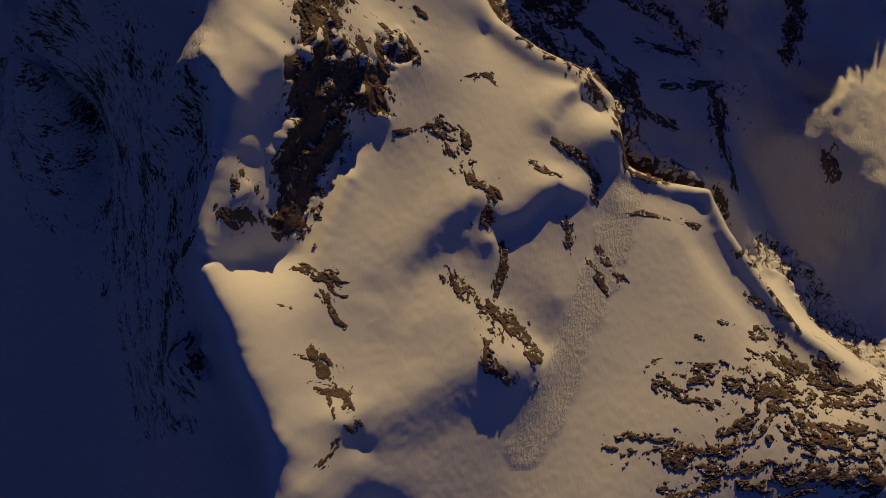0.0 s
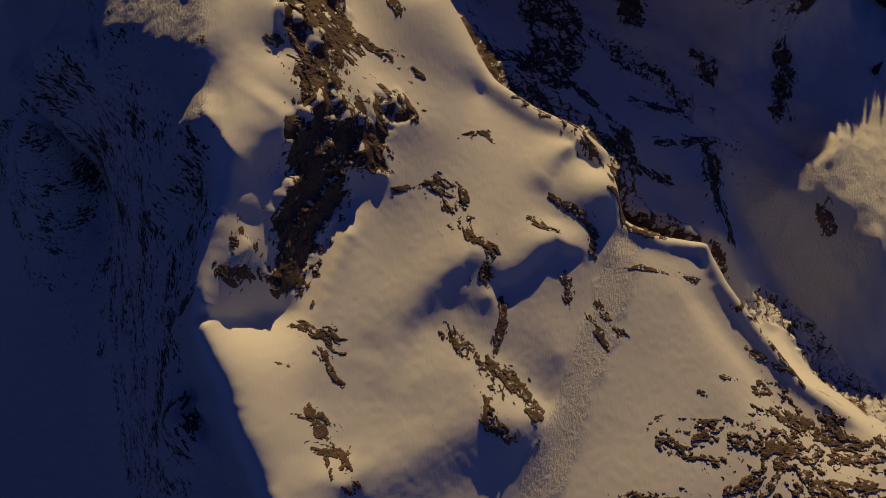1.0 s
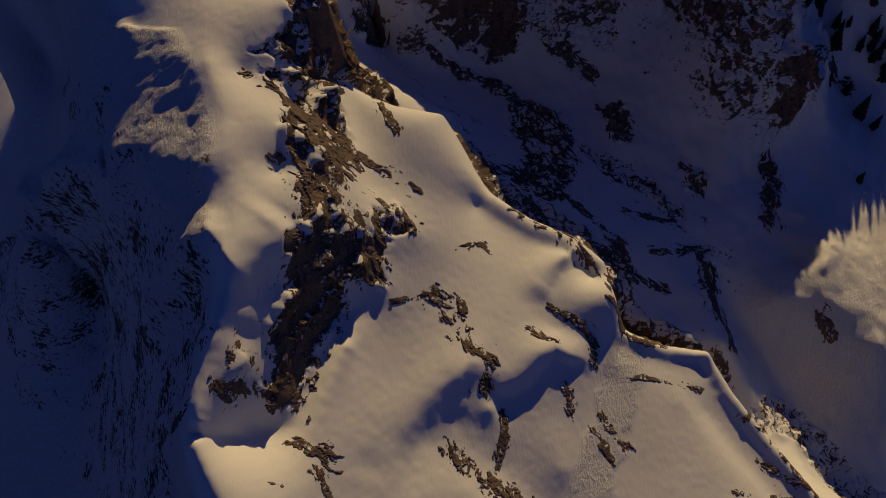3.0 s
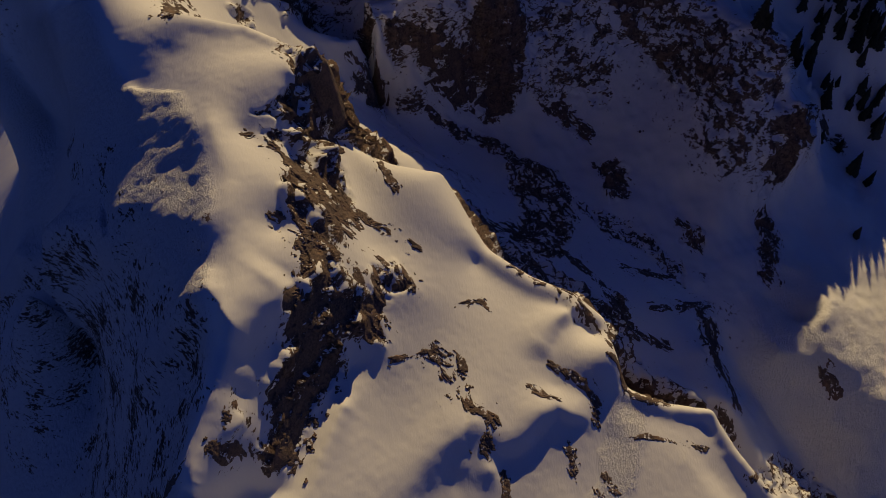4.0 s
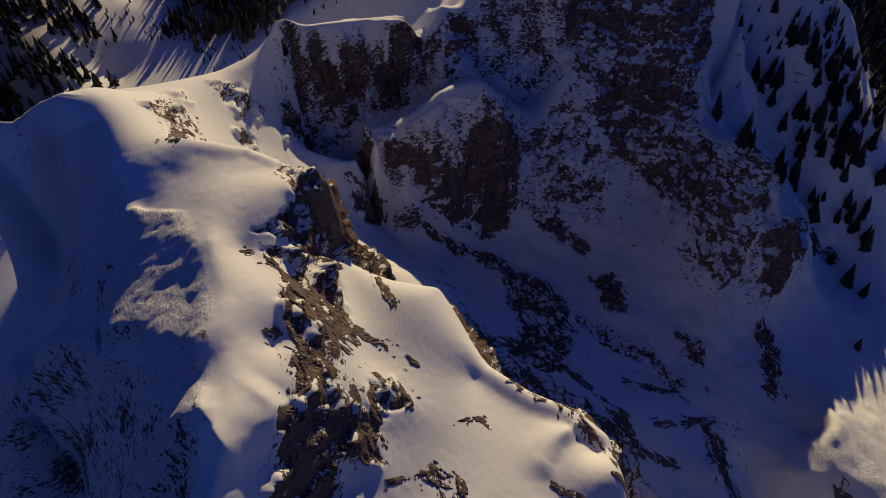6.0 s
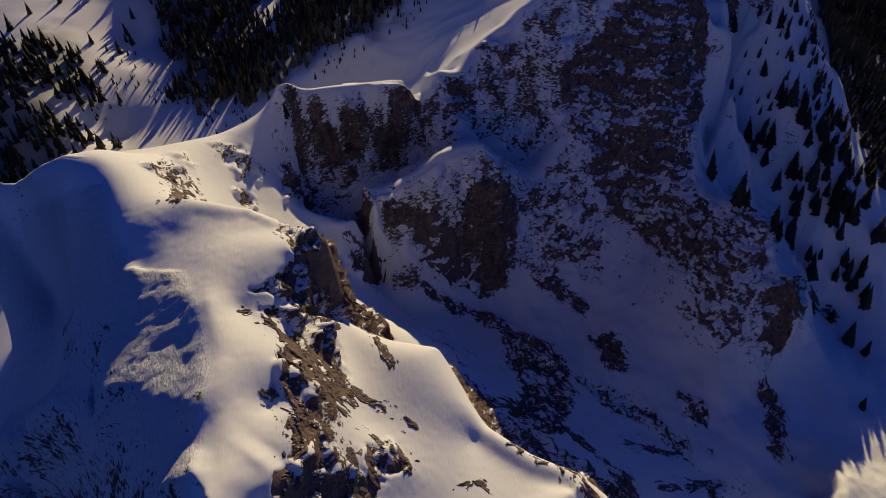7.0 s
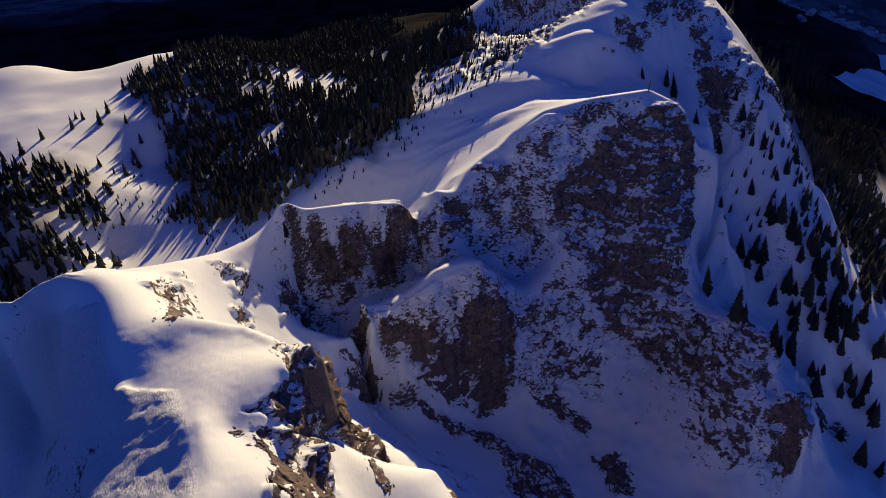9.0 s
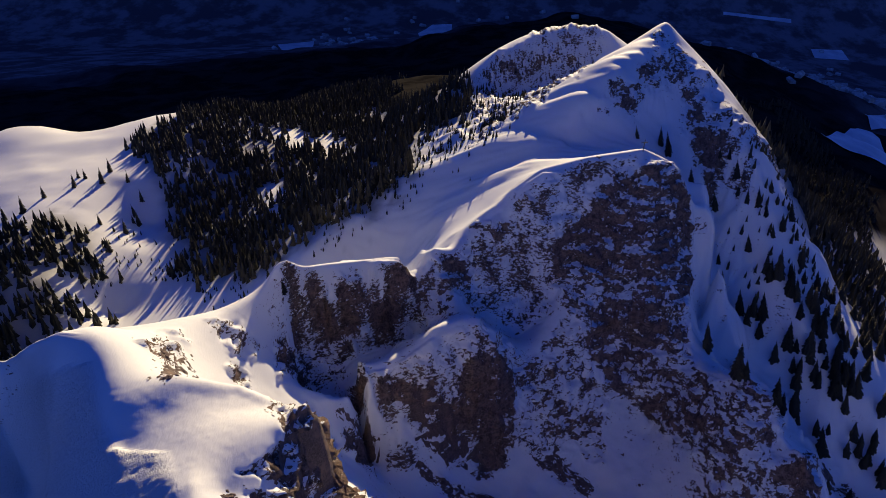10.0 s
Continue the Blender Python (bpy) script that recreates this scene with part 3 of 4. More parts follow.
# where bare rock shows: outlines on the map, with how much of it
ROCK_ZONES = [
    ("cliff_near", 0.75, [(-28, 64), (-29, 52), (-30, 45), (-31, 37), (-31, 26), (-28, 22), (-25, 31), (-21, 43), (-20, 49), (-16, 48), (-13, 49), (-15, 55), (-13, 59), (-18, 60), (-22, 64), (-22, 68)]),
    ("cliff_near_lobe", 0.70, [(-18, 64), (-12, 70), (-7, 64), (-12, 59), (-16, 58)]),
    ("cliff_upper", 0.75, [(-41, 84), (-37, 85), (-31, 84), (-33, 77), (-32, 67), (-27, 63), (-22, 66), (-19, 77), (-24, 86), (-29, 94), (-26, 102), (-29, 105), (-30, 105), (-33, 101), (-32, 97), (-34, 89)]),
    ("strip_end", 0.50, [(-37, 30), (-35, 33), (-33, 29), (-35, 23), (-37, 22)]),
    ("low_rocks", 0.30, [(47, 1), (71, 5), (77, 12), (96, 4), (178, 6), (180, -45), (51, -27), (39, -15), (51, -12), (66, -12), (78, -4), (51, -3)]),
    ("wall_all", 0.36, [(-53, 176), (-37, 198), (-15, 212), (2, 223), (13, 234), (36, 242), (44, 248), (86, 249), (101, 246), (100, 197), (137, 217), (153, 191), (122, 146), (104, 142), (69, 172), (50, 178), (29, 179), (16, 170), (-18, 167), (-35, 177), (-49, 175)]),
    ("far_face_rock", 0.78, [(73, 304), (91, 316), (96, 330), (110, 345), (118, 327), (125, 309), (126, 276), (114, 280), (107, 310), (96, 307), (84, 295)]),
    ("far_peak_rock", 0.78, [(17, 447), (59, 466), (377, 1570), (77, 336), (48, 316), (15, 307)]),
    ("platform_cliff", 0.78, [(-32, 108), (-27, 98), (-19, 101), (-17, 112), (-24, 126), (-36, 126)]),
    ("left_slope", 0.38, [(-107, 89), (-40, 53), (-38, 35), (-47, 15), (-48, -15), (-80, -23), (-90, 10), (-127, 40), (-138, 77)]),
    ("left_slope_up", 0.32, [(-106, 110), (-63, 82), (-42, 65), (-40, 50), (-50, 45), (-117, 74), (-65, 62)]),
    ("platform_back", 0.62, [(-75.7, 130.6), (-76.9, 145.1), (-71.2, 151.7), (-69.0, 147.7), (-69.3, 137.4), (-65.3, 128.9), (-67.9, 125.8), (-72.7, 129.0)]),
    ("platform_back_end", 0.6, [(-69.0, 156.2), (-65.5, 161.3), (-59.9, 162.2), (-57.1, 160.5), (-56.7, 154.6), (-60.3, 151.9), (-64.1, 153.5)]),
    ("platform_back_foot", 0.66, [(-61.5, 144.6), (-59.3, 149.4), (-57.0, 148.7), (-56.8, 143.6), (-59.8, 142.5)]),
    ("knob_back", 0.72, [(-54.1, 168.7), (-51.7, 176.8), (-50.1, 179.0), (-48.5, 166.5), (-50.0, 155.2)]),
    ("band_up", 0.8, [(-51.4, 177.8), (-50.5, 183.4), (-44.3, 191.1), (-35.1, 198.6), (-22.2, 204.9), (-12.4, 214.1), (-7.9, 213.7), (-8.9, 211.5), (-19.0, 202.3), (-29.1, 198.2), (-34.3, 192.5), (-39.5, 190.1), (-46.3, 186.6)]),
    ("band_tower", 0.62, [(0.3, 222.2), (5.8, 225.5), (10.6, 223.7), (10.7, 216.6), (0.4, 205.9), (-2.9, 211.9)]),
    ("band_low", 0.8, [(-38.7, 181.8), (-26.7, 172.6), (-13.5, 176.7), (-3.6, 177.7), (4.1, 179.1), (7.1, 188.0), (14.9, 188.8), (24.8, 191.2), (27.7, 184.3), (25.2, 176.3), (24.7, 174.5), (13.4, 170.1), (13.3, 177.4), (2.5, 173.3), (-19.8, 170.1), (-29.8, 170.9)]),
    ("band_cap", 0.4, [(-30.5, 184.6), (-17.4, 179.2), (2.4, 190.1), (16.9, 193.6), (24.8, 191.2), (6.7, 186.6), (-9.6, 177.0)]),
    ("wall_main", 0.7, [(44.0, 232.9), (52.5, 238.8), (61.6, 240.7), (71.7, 243.6), (90.5, 249.1), (102.4, 245.9), (104.0, 234.8), (96.9, 215.3), (100.5, 193.6), (115.0, 183.2), (119.8, 172.9), (107.9, 150.8), (103.2, 147.3), (95.4, 155.0), (94.2, 172.0), (78.2, 191.9), (61.4, 202.7), (47.2, 215.9), (42.1, 227.0)]),
    ("wall_left", 0.66, [(8.0, 232.3), (15.9, 237.7), (26.1, 238.1), (29.2, 234.8), (20.2, 232.0), (12.6, 232.4)]),
    ("wall_low", 0.62, [(29.5, 181.5), (38.0, 191.5), (61.5, 194.9), (64.2, 177.3), (56.7, 179.0), (48.1, 187.2), (35.7, 183.2)]),
    ("wall_rib", 0.55, [(23.7, 194.1), (43.7, 209.4), (61.4, 202.7), (56.6, 194.9), (38.0, 191.5), (27.1, 188.9)]),
    ("wall_strip", 0.55, [(36.1, 176.6), (47.8, 181.6), (56.2, 172.5), (52.0, 165.5), (43.7, 171.3)]),
    ("tower_rock", 0.78, [(117.3, 161.3), (120.9, 166.5), (151.5, 192.7), (140.5, 167.1), (129.7, 153.2), (121.1, 144.9), (117.0, 152.0)]),
    ("ridge_right_rock", 0.6, [(110.6, 336.7), (127.4, 331.9), (127.9, 299.0), (162.2, 305.9), (162.4, 289.3), (129.0, 275.8), (115.0, 305.0)]),
    ("platform_ledges", 0.66, [(-37.6, 107.9), (-42.0, 154.9), (-27.1, 100.8), (-29.4, 92.6), (-34.7, 89.9), (-41.6, 88.2), (-37.9, 92.8), (-33.3, 99.3)]),
    # rocks along the rim, spread wider so dark stone stands in for shade beyond it
    ("rim_end_rock_and_shade", 0.74, [(72.5, 28.6), (109.2, 36.3), (129.6, 24.6), (106.8, 7.5), (168.3, 6.7), (173.4, 16.7), (144.7, 31.3), (125.5, 45.6), (106.6, 50.0)]),
    ("cirque_rock", 1.3, [(19.8, 147.6), (28.8, 153.7), (41.0, 152.0), (42.6, 137.1), (41.9, 116.2), (34.4, 101.2), (25.9, 100.8), (20.2, 108.6), (25.6, 125.5), (20.3, 137.2)]),
    ("cirque_hole", 1.6, [(56.6, 154.8), (63.4, 157.4), (69.4, 153.4), (65.9, 141.7), (61.2, 138.0), (57.0, 145.1)]),
    ("cirque_spot", 1.4, [(83.8, 132.7), (94.0, 129.6), (92.6, 119.9), (84.8, 122.9)]),
    ("cirque_rib", 1.4, [(118.6, 139.9), (125.8, 141.7), (120.3, 113.1), (114.2, 110.5)]),
    ("cirque_band", 1.2, [(51.3, 93.4), (57.1, 91.9), (57.9, 80.6), (52.3, 74.3), (49.6, 81.2)]),
    ("cirque_edge", 1.2, [(84.5, 93.8), (91.7, 92.4), (87.8, 73.0), (80.1, 70.1)]),
    ("cirque_line", 1.1, [(46.7, 135.0), (65.9, 131.1), (82.5, 115.4), (81.6, 102.9), (72.1, 116.6), (53.6, 123.7)]),
    ("cirque_left", 1.0, [(-34.4, 150.3), (-27.8, 167.0), (-22.0, 162.3), (-28.2, 151.5)]),
    ("cirque_crest", 1.2, [(-5.6, 162.6), (11.7, 165.0), (28.9, 155.2), (26.3, 149.3), (7.2, 158.8), (-5.5, 158.6)]),
    # slope hidden behind the rim, set to dark rock to cut warm bounce into the cirque
    ("rim_back_bounce_cut", 0.95, [(-22, 102), (-12, 101), (1, 100), (7.5, 88), (12, 82.5), (22, 76.5), (32, 73.6), (41, 67.5), (45.5, 51.5), (54, 49.5), (66, 48.5), (72, 38.5), (92, 18), (98, 30), (84, 48), (72, 62), (58, 66), (52, 86), (32, 96), (14, 106), (8, 118), (-22, 122)]),
    ("cirque_floor", 0.27, [(-31, 162), (-7, 166), (23, 157), (65, 136), (104, 98), (95, 65), (63, 61), (36, 94), (12, 114), (-17, 128)]),
]

def inside(points, x, y, soft):
    """1 inside the outline, 0 outside, with a soft edge."""
    pts = np.array(points, float)
    lo, hi = pts.min(0) - soft * 2, pts.max(0) + soft * 2
    out = np.zeros_like(x)
    pick = (x > lo[0]) & (x < hi[0]) & (y > lo[1]) & (y < hi[1])
    px, py = x[pick], y[pick]
    odd, near_edge = np.zeros(len(px), bool), np.full(len(px), 1e9)
    for (ax, ay), (bx, by) in zip(pts, np.roll(pts, -1, 0)):
        crosses = (ay > py) != (by > py)
        if by != ay:
            odd ^= crosses & (px < (bx - ax) * (py - ay) / (by - ay) + ax)
        t = np.clip(((px - ax) * (bx - ax) + (py - ay) * (by - ay)) / max((bx - ax) ** 2 + (by - ay) ** 2, 1e-6), 0, 1)
        near_edge = np.minimum(near_edge, np.hypot(px - ax - t * (bx - ax), py - ay - t * (by - ay)))
    out[pick] = smooth(np.where(odd, near_edge, -near_edge), -soft, soft)
    return out


def drift(points, height, rise, drop):
    """A ridge of blown snow along a line: a long way up on one hand, a short way down on the other."""
    pts = np.array(points, float)
    out, far = np.zeros_like(GX), rise + drop + 4
    lo, hi = pts.min(0) - far, pts.max(0) + far
    pick = (GX > lo[0]) & (GX < hi[0]) & (GY > lo[1]) & (GY < hi[1])
    x, y = GX[pick], GY[pick]
    away, side, run, gone = np.full(x.shape, 1e9), np.zeros(x.shape), np.zeros(x.shape), 0.0
    for a, b in zip(pts, pts[1:]):
        leg = b - a
        long = np.hypot(*leg)
        t = ((x - a[0]) * leg[0] + (y - a[1]) * leg[1]) / long ** 2
        d = np.hypot(x - a[0] - np.clip(t, 0, 1) * leg[0], y - a[1] - np.clip(t, 0, 1) * leg[1])
        cross = (leg[1] * (x - a[0]) - leg[0] * (y - a[1])) / long
        closer = d < away - 1e-6
        away, side, run = np.where(closer, d, away), np.where(closer, np.sign(cross), side), np.where(closer, gone + np.clip(t, -9, 9) * long, run)
        gone += long
    s = away * side + 0.5 * fractal(x, y, 5, 87, 2)
    ends = smooth(run, -2.0, 0.2 * gone) * (1 - smooth(run, 0.85 * gone, gone + 2.0))
    out[pick] = height * ends * smooth(s, -rise, 0.0) ** 1.5 * (1 - smooth(s, -0.1 * drop, drop))
    return out


def slope_of(z):
    dy, dx = np.gradient(z, gy, gx)
    return np.hypot(dx, dy)


far_off = np.hypot(GX, GY)
near = 1 - smooth(far_off, 500, 900)
jig = 2.2 * fractal(GX, GY, 7, 41, 3)
jog = 2.2 * fractal(GX, GY, 7, 43, 3)
ZONE = np.zeros_like(GX)
for _, much, points in ROCK_ZONES:
    distant = max(abs(v) for p in points for v in p) > 262
    sway, soft = (2.5, 5.0) if distant else (0.8, 1.8)
    ZONE = np.maximum(ZONE, much * inside(points, GX + sway * jig, GY - sway * jog, soft))
for _, height, rise, drop, points in DRIFTS:
    BASE += drift(points, height, rise, drop)
slope = slope_of(BASE)
steep = smooth(slope, 0.8, 1.5)
crest_x = np.interp(GY, *[[p[k] for p in sorted(RELIEF["crest_left"], key=lambda p: p[1])] for k in (1, 0)])
left_side = smooth(crest_x - GX, 1.0, 6.0) * (1 - smooth(GY, 112, 135))
crag = near * np.maximum(smooth(ZONE, 0.3, 0.7), 0.8 * steep * smooth(GY, 112, 130) * smooth(ZONE, 0.08, 0.34))
cirque = smooth(500 - BASE, 0, 20) * smooth(GX, -60, -30) * (1 - smooth(GY, 200, 240))
Z = BASE + cirque * 1.3 * fractal(GX, GY, 14, 77, 3) + near * (0.28 * fractal(GX, GY, 28, 5, 3) + 0.015 * fractal(GX, GY, 4, 8)) * (1 - crag)
flank = near * smooth(GY, 258, 275) * (1 - smooth(GY, 380, 430)) * smooth(GX, -75, -50) * (1 - smooth(GX, 95, 115))
Z += near * smooth(GY, 300, 340) * (1 - smooth(GX, -140, -100)) * 0.9 * fractal(GX, GY, 24, 95, 3)
Z += flank * 1.1 * fractal(GX * 0.22 - GY * 0.1, GX * 0.42 + GY * 0.9, 9, 91, 3)
Z += left_side * (0.16 * fractal(GX * 0.5 + GY * 0.2, GY - 0.3 * GX, 2.6, 51, 3, 0.7) + 0.4 * fractal(GX * 0.4, GY, 18, 57, 3))
Z += (1 - near) * smooth(Z, 20, 200) * 16 * fractal(GX, GY, 160, 31)

# rock faces are broken into blocks and ledges, pushed out along the way they face
PX, PY = GX.copy(), GY.copy()
on = crag > 0.02
zy, zx = np.gradient(Z, gy, gx)
rx, ry, rz = GX[on], GY[on], Z[on]
size = np.sqrt(zx[on] ** 2 + zy[on] ** 2 + 1)
blocks = np.abs(fractal3(rx, ry, rz * 1.2, 10, 21, 4, 0.58))
bed = (rz + 0.16 * rx + 2.2 * fractal(rx, ry, 13, 33, 2)) / 6.0
ledge = (bed % 1.0 - 0.5) * smooth(slope[on], 0.7, 1.6) * smooth(fractal3(rx, ry, rz, 15, 47, 2), -0.5, 0.3)
bold = 1 + 1.1 * inside([(-37, 126), (-37, 86), (-24, 86), (-17, 100), (-17, 112), (-24, 126)], rx, ry, 4.0)
push = crag[on] * bold * (2.6 * (blocks - 0.35) + 1.5 * ledge + 0.75 * fractal3(rx, ry, rz * 1.4, 2.6, 25, 2))
PX[on] -= push * zx[on] / size
PY[on] -= push * zy[on] / size
Z[on] += push / size
tx, ty = [np.gradient(v, axis=1) for v in (PX, PY, Z)], [np.gradient(v, axis=0) for v in (PX, PY, Z)]
upright = tx[0] * ty[1] - tx[1] * ty[0]
facing = upright / np.sqrt((tx[1] * ty[2] - tx[2] * ty[1]) ** 2 + (tx[2] * ty[0] - tx[0] * ty[2]) ** 2 + upright ** 2 + 1e-9)
ROCK = ZONE * (0.40 + 0.70 * smooth(1 - facing, 0.12, 0.55)) + 0.12 * smooth(slope, 1.1, 2.2) * (1 - left_side)
ROCK *= near


def ground_z(x, y):
    """The height of the ground at a place."""
    i, j = min(max(np.searchsorted(gx, x) - 1, 0), len(gx) - 2), min(max(np.searchsorted(gy, y) - 1, 0), len(gy) - 2)
    u, v = (x - gx[i]) / (gx[i + 1] - gx[i]), (y - gy[j]) / (gy[j + 1] - gy[j])
    return float((Z[j, i] * (1 - u) + Z[j, i + 1] * u) * (1 - v) + (Z[j + 1, i] * (1 - u) + Z[j + 1, i + 1] * u) * v)


STANDS = {}
STANDS["couloir"] = [(119, 239), (131, 241), (137, 241), (141, 240), (134, 238), (140, 236), (106, 211), (109, 189), (111, 187), (120, 179), (143, 208), (153, 215), (154, 211), (146, 229), (143, 247), (146, 246), (142, 249), (152, 247), (151, 242), (154, 241), (159, 248), (159, 254), (167, 250), (151, 231), (154, 229), (155, 236), (160, 241), (162, 239), (153, 225), (155, 224), (159, 225), (158, 227)]
STANDS["slope"] = [(161, 221), (162, 219), (164, 227), (170, 241), (171, 250), (168, 220), (169, 216), (165, 223), (172, 227), (174, 213), (177, 232), (186, 238), (194, 242), (173, 237), (164, 232), (166, 207), (174, 202), (178, 207), (181, 199), (187, 196), (180, 217), (186, 225), (192, 215), (187, 206), (161, 207), (154, 221), (204, 244), (193, 265), (198, 262), (208, 260), (214, 257), (176, 250), (170, 221), (162, 234), (176, 220)]
STANDS["ridge"] = [(102, 286), (124, 282), (127, 279), (124, 274), (130, 274), (131, 271), (134, 267), (139, 266), (145, 270), (125, 260), (119, 265), (142, 263), (136, 258), (148, 268), (155, 270), (156, 267), (150, 261), (120, 248), (145, 258), (158, 262), (109, 270), (115, 266), (88, 290), (99, 290)]
STANDS["meadow"] = [(-239, 398), (-242, 411), (-237, 410), (-224, 405), (-224, 419), (-209, 409), (-197, 397), (-198, 385), (-194, 379), (-211, 366), (-233, 357), (-227, 353), (-222, 351), (-218, 350), (-214, 354), (-231, 331), (-226, 330), (-216, 329), (-268, 365), (-198, 344), (-253, 386), (-203, 364), (-197, 366), (-258, 369), (-211, 347), (-223, 342), (-222, 326), (-244, 345)]
STANDS["gully"] = [(-201, 347), (-197, 379), (-212, 367), (-141, 327), (-151, 356), (-110, 299), (-105, 295), (-99, 295), (-92, 296), (-87, 282), (-52, 182), (-128, 324), (-124, 327), (-145, 320), (-151, 326), (-234, 358), (-222, 343), (-212, 334), (-203, 297), (-200, 302), (-198, 318)]
STANDS["tower"] = [(156, 182), (171, 187), (182, 172), (176, 177), (164, 140)]
WOODS = {}
WOODS["forest_middle"] = [(-230.3, 476.9), (-202.1, 429.7), (-187.4, 410.0), (-176.7, 378.3), (-153.4, 336.3), (-131.9, 311.3), (-114.9, 297.3), (-90.4, 288.2), (-68.7, 288.9), (-51.3, 290.2), (-26.5, 296.9), (-15.8, 314.9), (-17.3, 389.2), (-80.5, 653.0), (-155.0, 820.2), (-168.5, 653.5), (-192.5, 595.2), (-208.1, 544.1), (-212.1, 501.7)]
CLEARINGS = [[(-136.1, 505.3), (-121.6, 525.3), (-98.7, 496.8), (-89.6, 525.7), (-71.8, 466.9), (-89.0, 463.5), (-111.8, 473.8)], [(-125.0, 423.4), (-109.8, 421.8), (-93.6, 356.0), (-109.2, 369.4)], [(-190.5, 439.4), (-180.7, 445.5), (-171.3, 418.3), (-181.7, 416.0)]]
WOODS["forest_left"] = [(-284, 344), (-246, 345), (-235, 364), (-213, 356), (-202, 331), (-210, 313), (-206, 285), (-100, 124), (-239, 257)]
WOODS["forest_right"] = [(132, 297), (148, 305), (161, 288), (177, 277), (195, 267), (221, 247), (288, 289), (451, 604), (504, 856), (533, 1040)]
WOODS["shrubs_flank"] = [(-62.3, 289.0), (-39.8, 291.3), (-17.7, 300.0), (4.3, 298.7), (25.4, 299.2), (35.3, 309.7), (22.4, 339.6), (4.8, 340.4), (-25.3, 332.1), (-54.0, 313.6)]
WOODS["shrubs_gully"] = [(-215.3, 318.3), (-207.3, 341.4), (-198.4, 375.7), (-159.4, 364.7), (-137.4, 325.8), (-107.7, 294.3), (-51.9, 184.8), (-61.6, 284.3), (-49.5, 186.3), (-60.7, 173.2), (-144.4, 315.5), (-181.2, 336.8), (-195.4, 304.6), (-204.9, 295.8)]
WOODS["shrubs_ridge"] = [(118, 282), (130, 288), (143, 290), (158, 281), (172, 271), (179, 247), (157, 237), (135, 254), (121, 265)]
WOODS["shrubs_fall"] = [(-61.6, 278.6), (-39.7, 281.3), (-17.7, 286.9), (3.8, 288.6), (14.3, 294.9), (1.2, 316.4), (-12.7, 307.9), (-29.7, 304.9), (-51.4, 290.5)]
WOODS["shrubs_peak"] = [(-20.3, 346.2), (5.1, 417.9), (34.5, 442.3), (60.3, 449.5), (45.3, 338.8), (23.1, 315.3), (3.9, 308.0)]
WOODS["forest_beyond"] = [(-185, 558), (-132, 958), (-2, 508), (18, 460), (12, 367), (-29, 387), (-81, 530)]
FIELDS = [
    [(1499, 2808), (1630, 2812), (1616, 2715), (1475, 2714)],
    [(538, 916), (749, 1146), (662, 899), (585, 833)],
    [(-610, 2556), (-493, 2651), (-407, 2138), (-461, 1974)],
    [(827, 1282), (971, 1368), (907, 1271), (805, 1213)],
    [(-100, 2798), (-45, 2917), (38, 2925), (-6, 1789)],
    [(1215, 3074), (1498, 3035), (1490, 3010), (1210, 3056)],
]
CROSS = (78.6, 249.0)
DEBRIS = [(43, 45), (38, 30), (33, 14), (26, -3), (19, -17)]
ROUGH = np.maximum(0.9 * left_side, 0.55 * inside([(100, 70), (106, 100), (125, 125), (175, 125), (190, 60), (150, 30)], GX + 2 * jig, GY, 8))
for (ax, ay), (bx, by) in zip(DEBRIS, DEBRIS[1:]):
    t = np.clip(((GX - ax) * (bx - ax) + (GY - ay) * (by - ay)) / ((bx - ax) ** 2 + (by - ay) ** 2), 0, 1)
    ROUGH = np.maximum(ROUGH, 0.45 - 0.45 * smooth(np.hypot(GX - ax - t * (bx - ax), GY - ay - t * (by - ay)) + 0.6 * jig, 3.0, 5.5))
edge = 18 * fractal(GX, GY, 90, 71, 3)
# wooded slopes beyond the meadow, their shadow carried by the dark colour
WOOD_SHADE = np.maximum(smooth(GY + edge, 575, 610) * (1 - smooth(Z, 562, 585)), smooth(far_off, 620, 760) * smooth(-Z, -475, -440))
# ground among the trees gets part of the same painted shade
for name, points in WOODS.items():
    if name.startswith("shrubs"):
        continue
    WOOD_SHADE = np.maximum(WOOD_SHADE, 0.6 * inside(points, GX + 3 * jig, GY - 3 * jig, 10))
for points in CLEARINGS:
    WOOD_SHADE *= 1 - inside(points, GX + 2 * jig, GY, 8)


def sheet(name, x, y, z, material, **values):
    me = bpy.data.meshes.new(name)
    rows, cols = z.shape
    co = np.empty((rows * cols, 3), np.float32)
    co[:, 0], co[:, 1], co[:, 2] = x.ravel(), y.ravel(), z.ravel()
    i = np.arange(rows * cols).reshape(rows, cols)
    quads = np.stack([i[:-1, :-1], i[:-1, 1:], i[1:, 1:], i[1:, :-1]], -1).reshape(-1, 4).astype(np.int32)
    me.vertices.add(len(co))
    me.vertices.foreach_set("co", co.ravel())
    me.loops.add(quads.size)
    me.loops.foreach_set("vertex_index", quads.ravel())
    me.polygons.add(len(quads))
    me.polygons.foreach_set("loop_start", np.arange(0, quads.size, 4, dtype=np.int32))
    me.polygons.foreach_set("use_smooth", np.ones(len(quads), bool))
    me.update(calc_edges=True)
    for key, value in values.items():
        me.attributes.new(key, "FLOAT", "POINT").data.foreach_set("value", value.ravel().astype(np.float32))
    me.materials.append(material)
    return new(name, me)


ground = sheet("ground", PX, PY, Z, MOUNTAIN, rock=ROCK, wood=WOOD_SHADE, rough=ROUGH, valley=smooth(230 - Z, 0, 120))
tagged(ground, "snow-covered alpine mountain ground with steep grey-brown rock faces", "mountain", kind="structure")


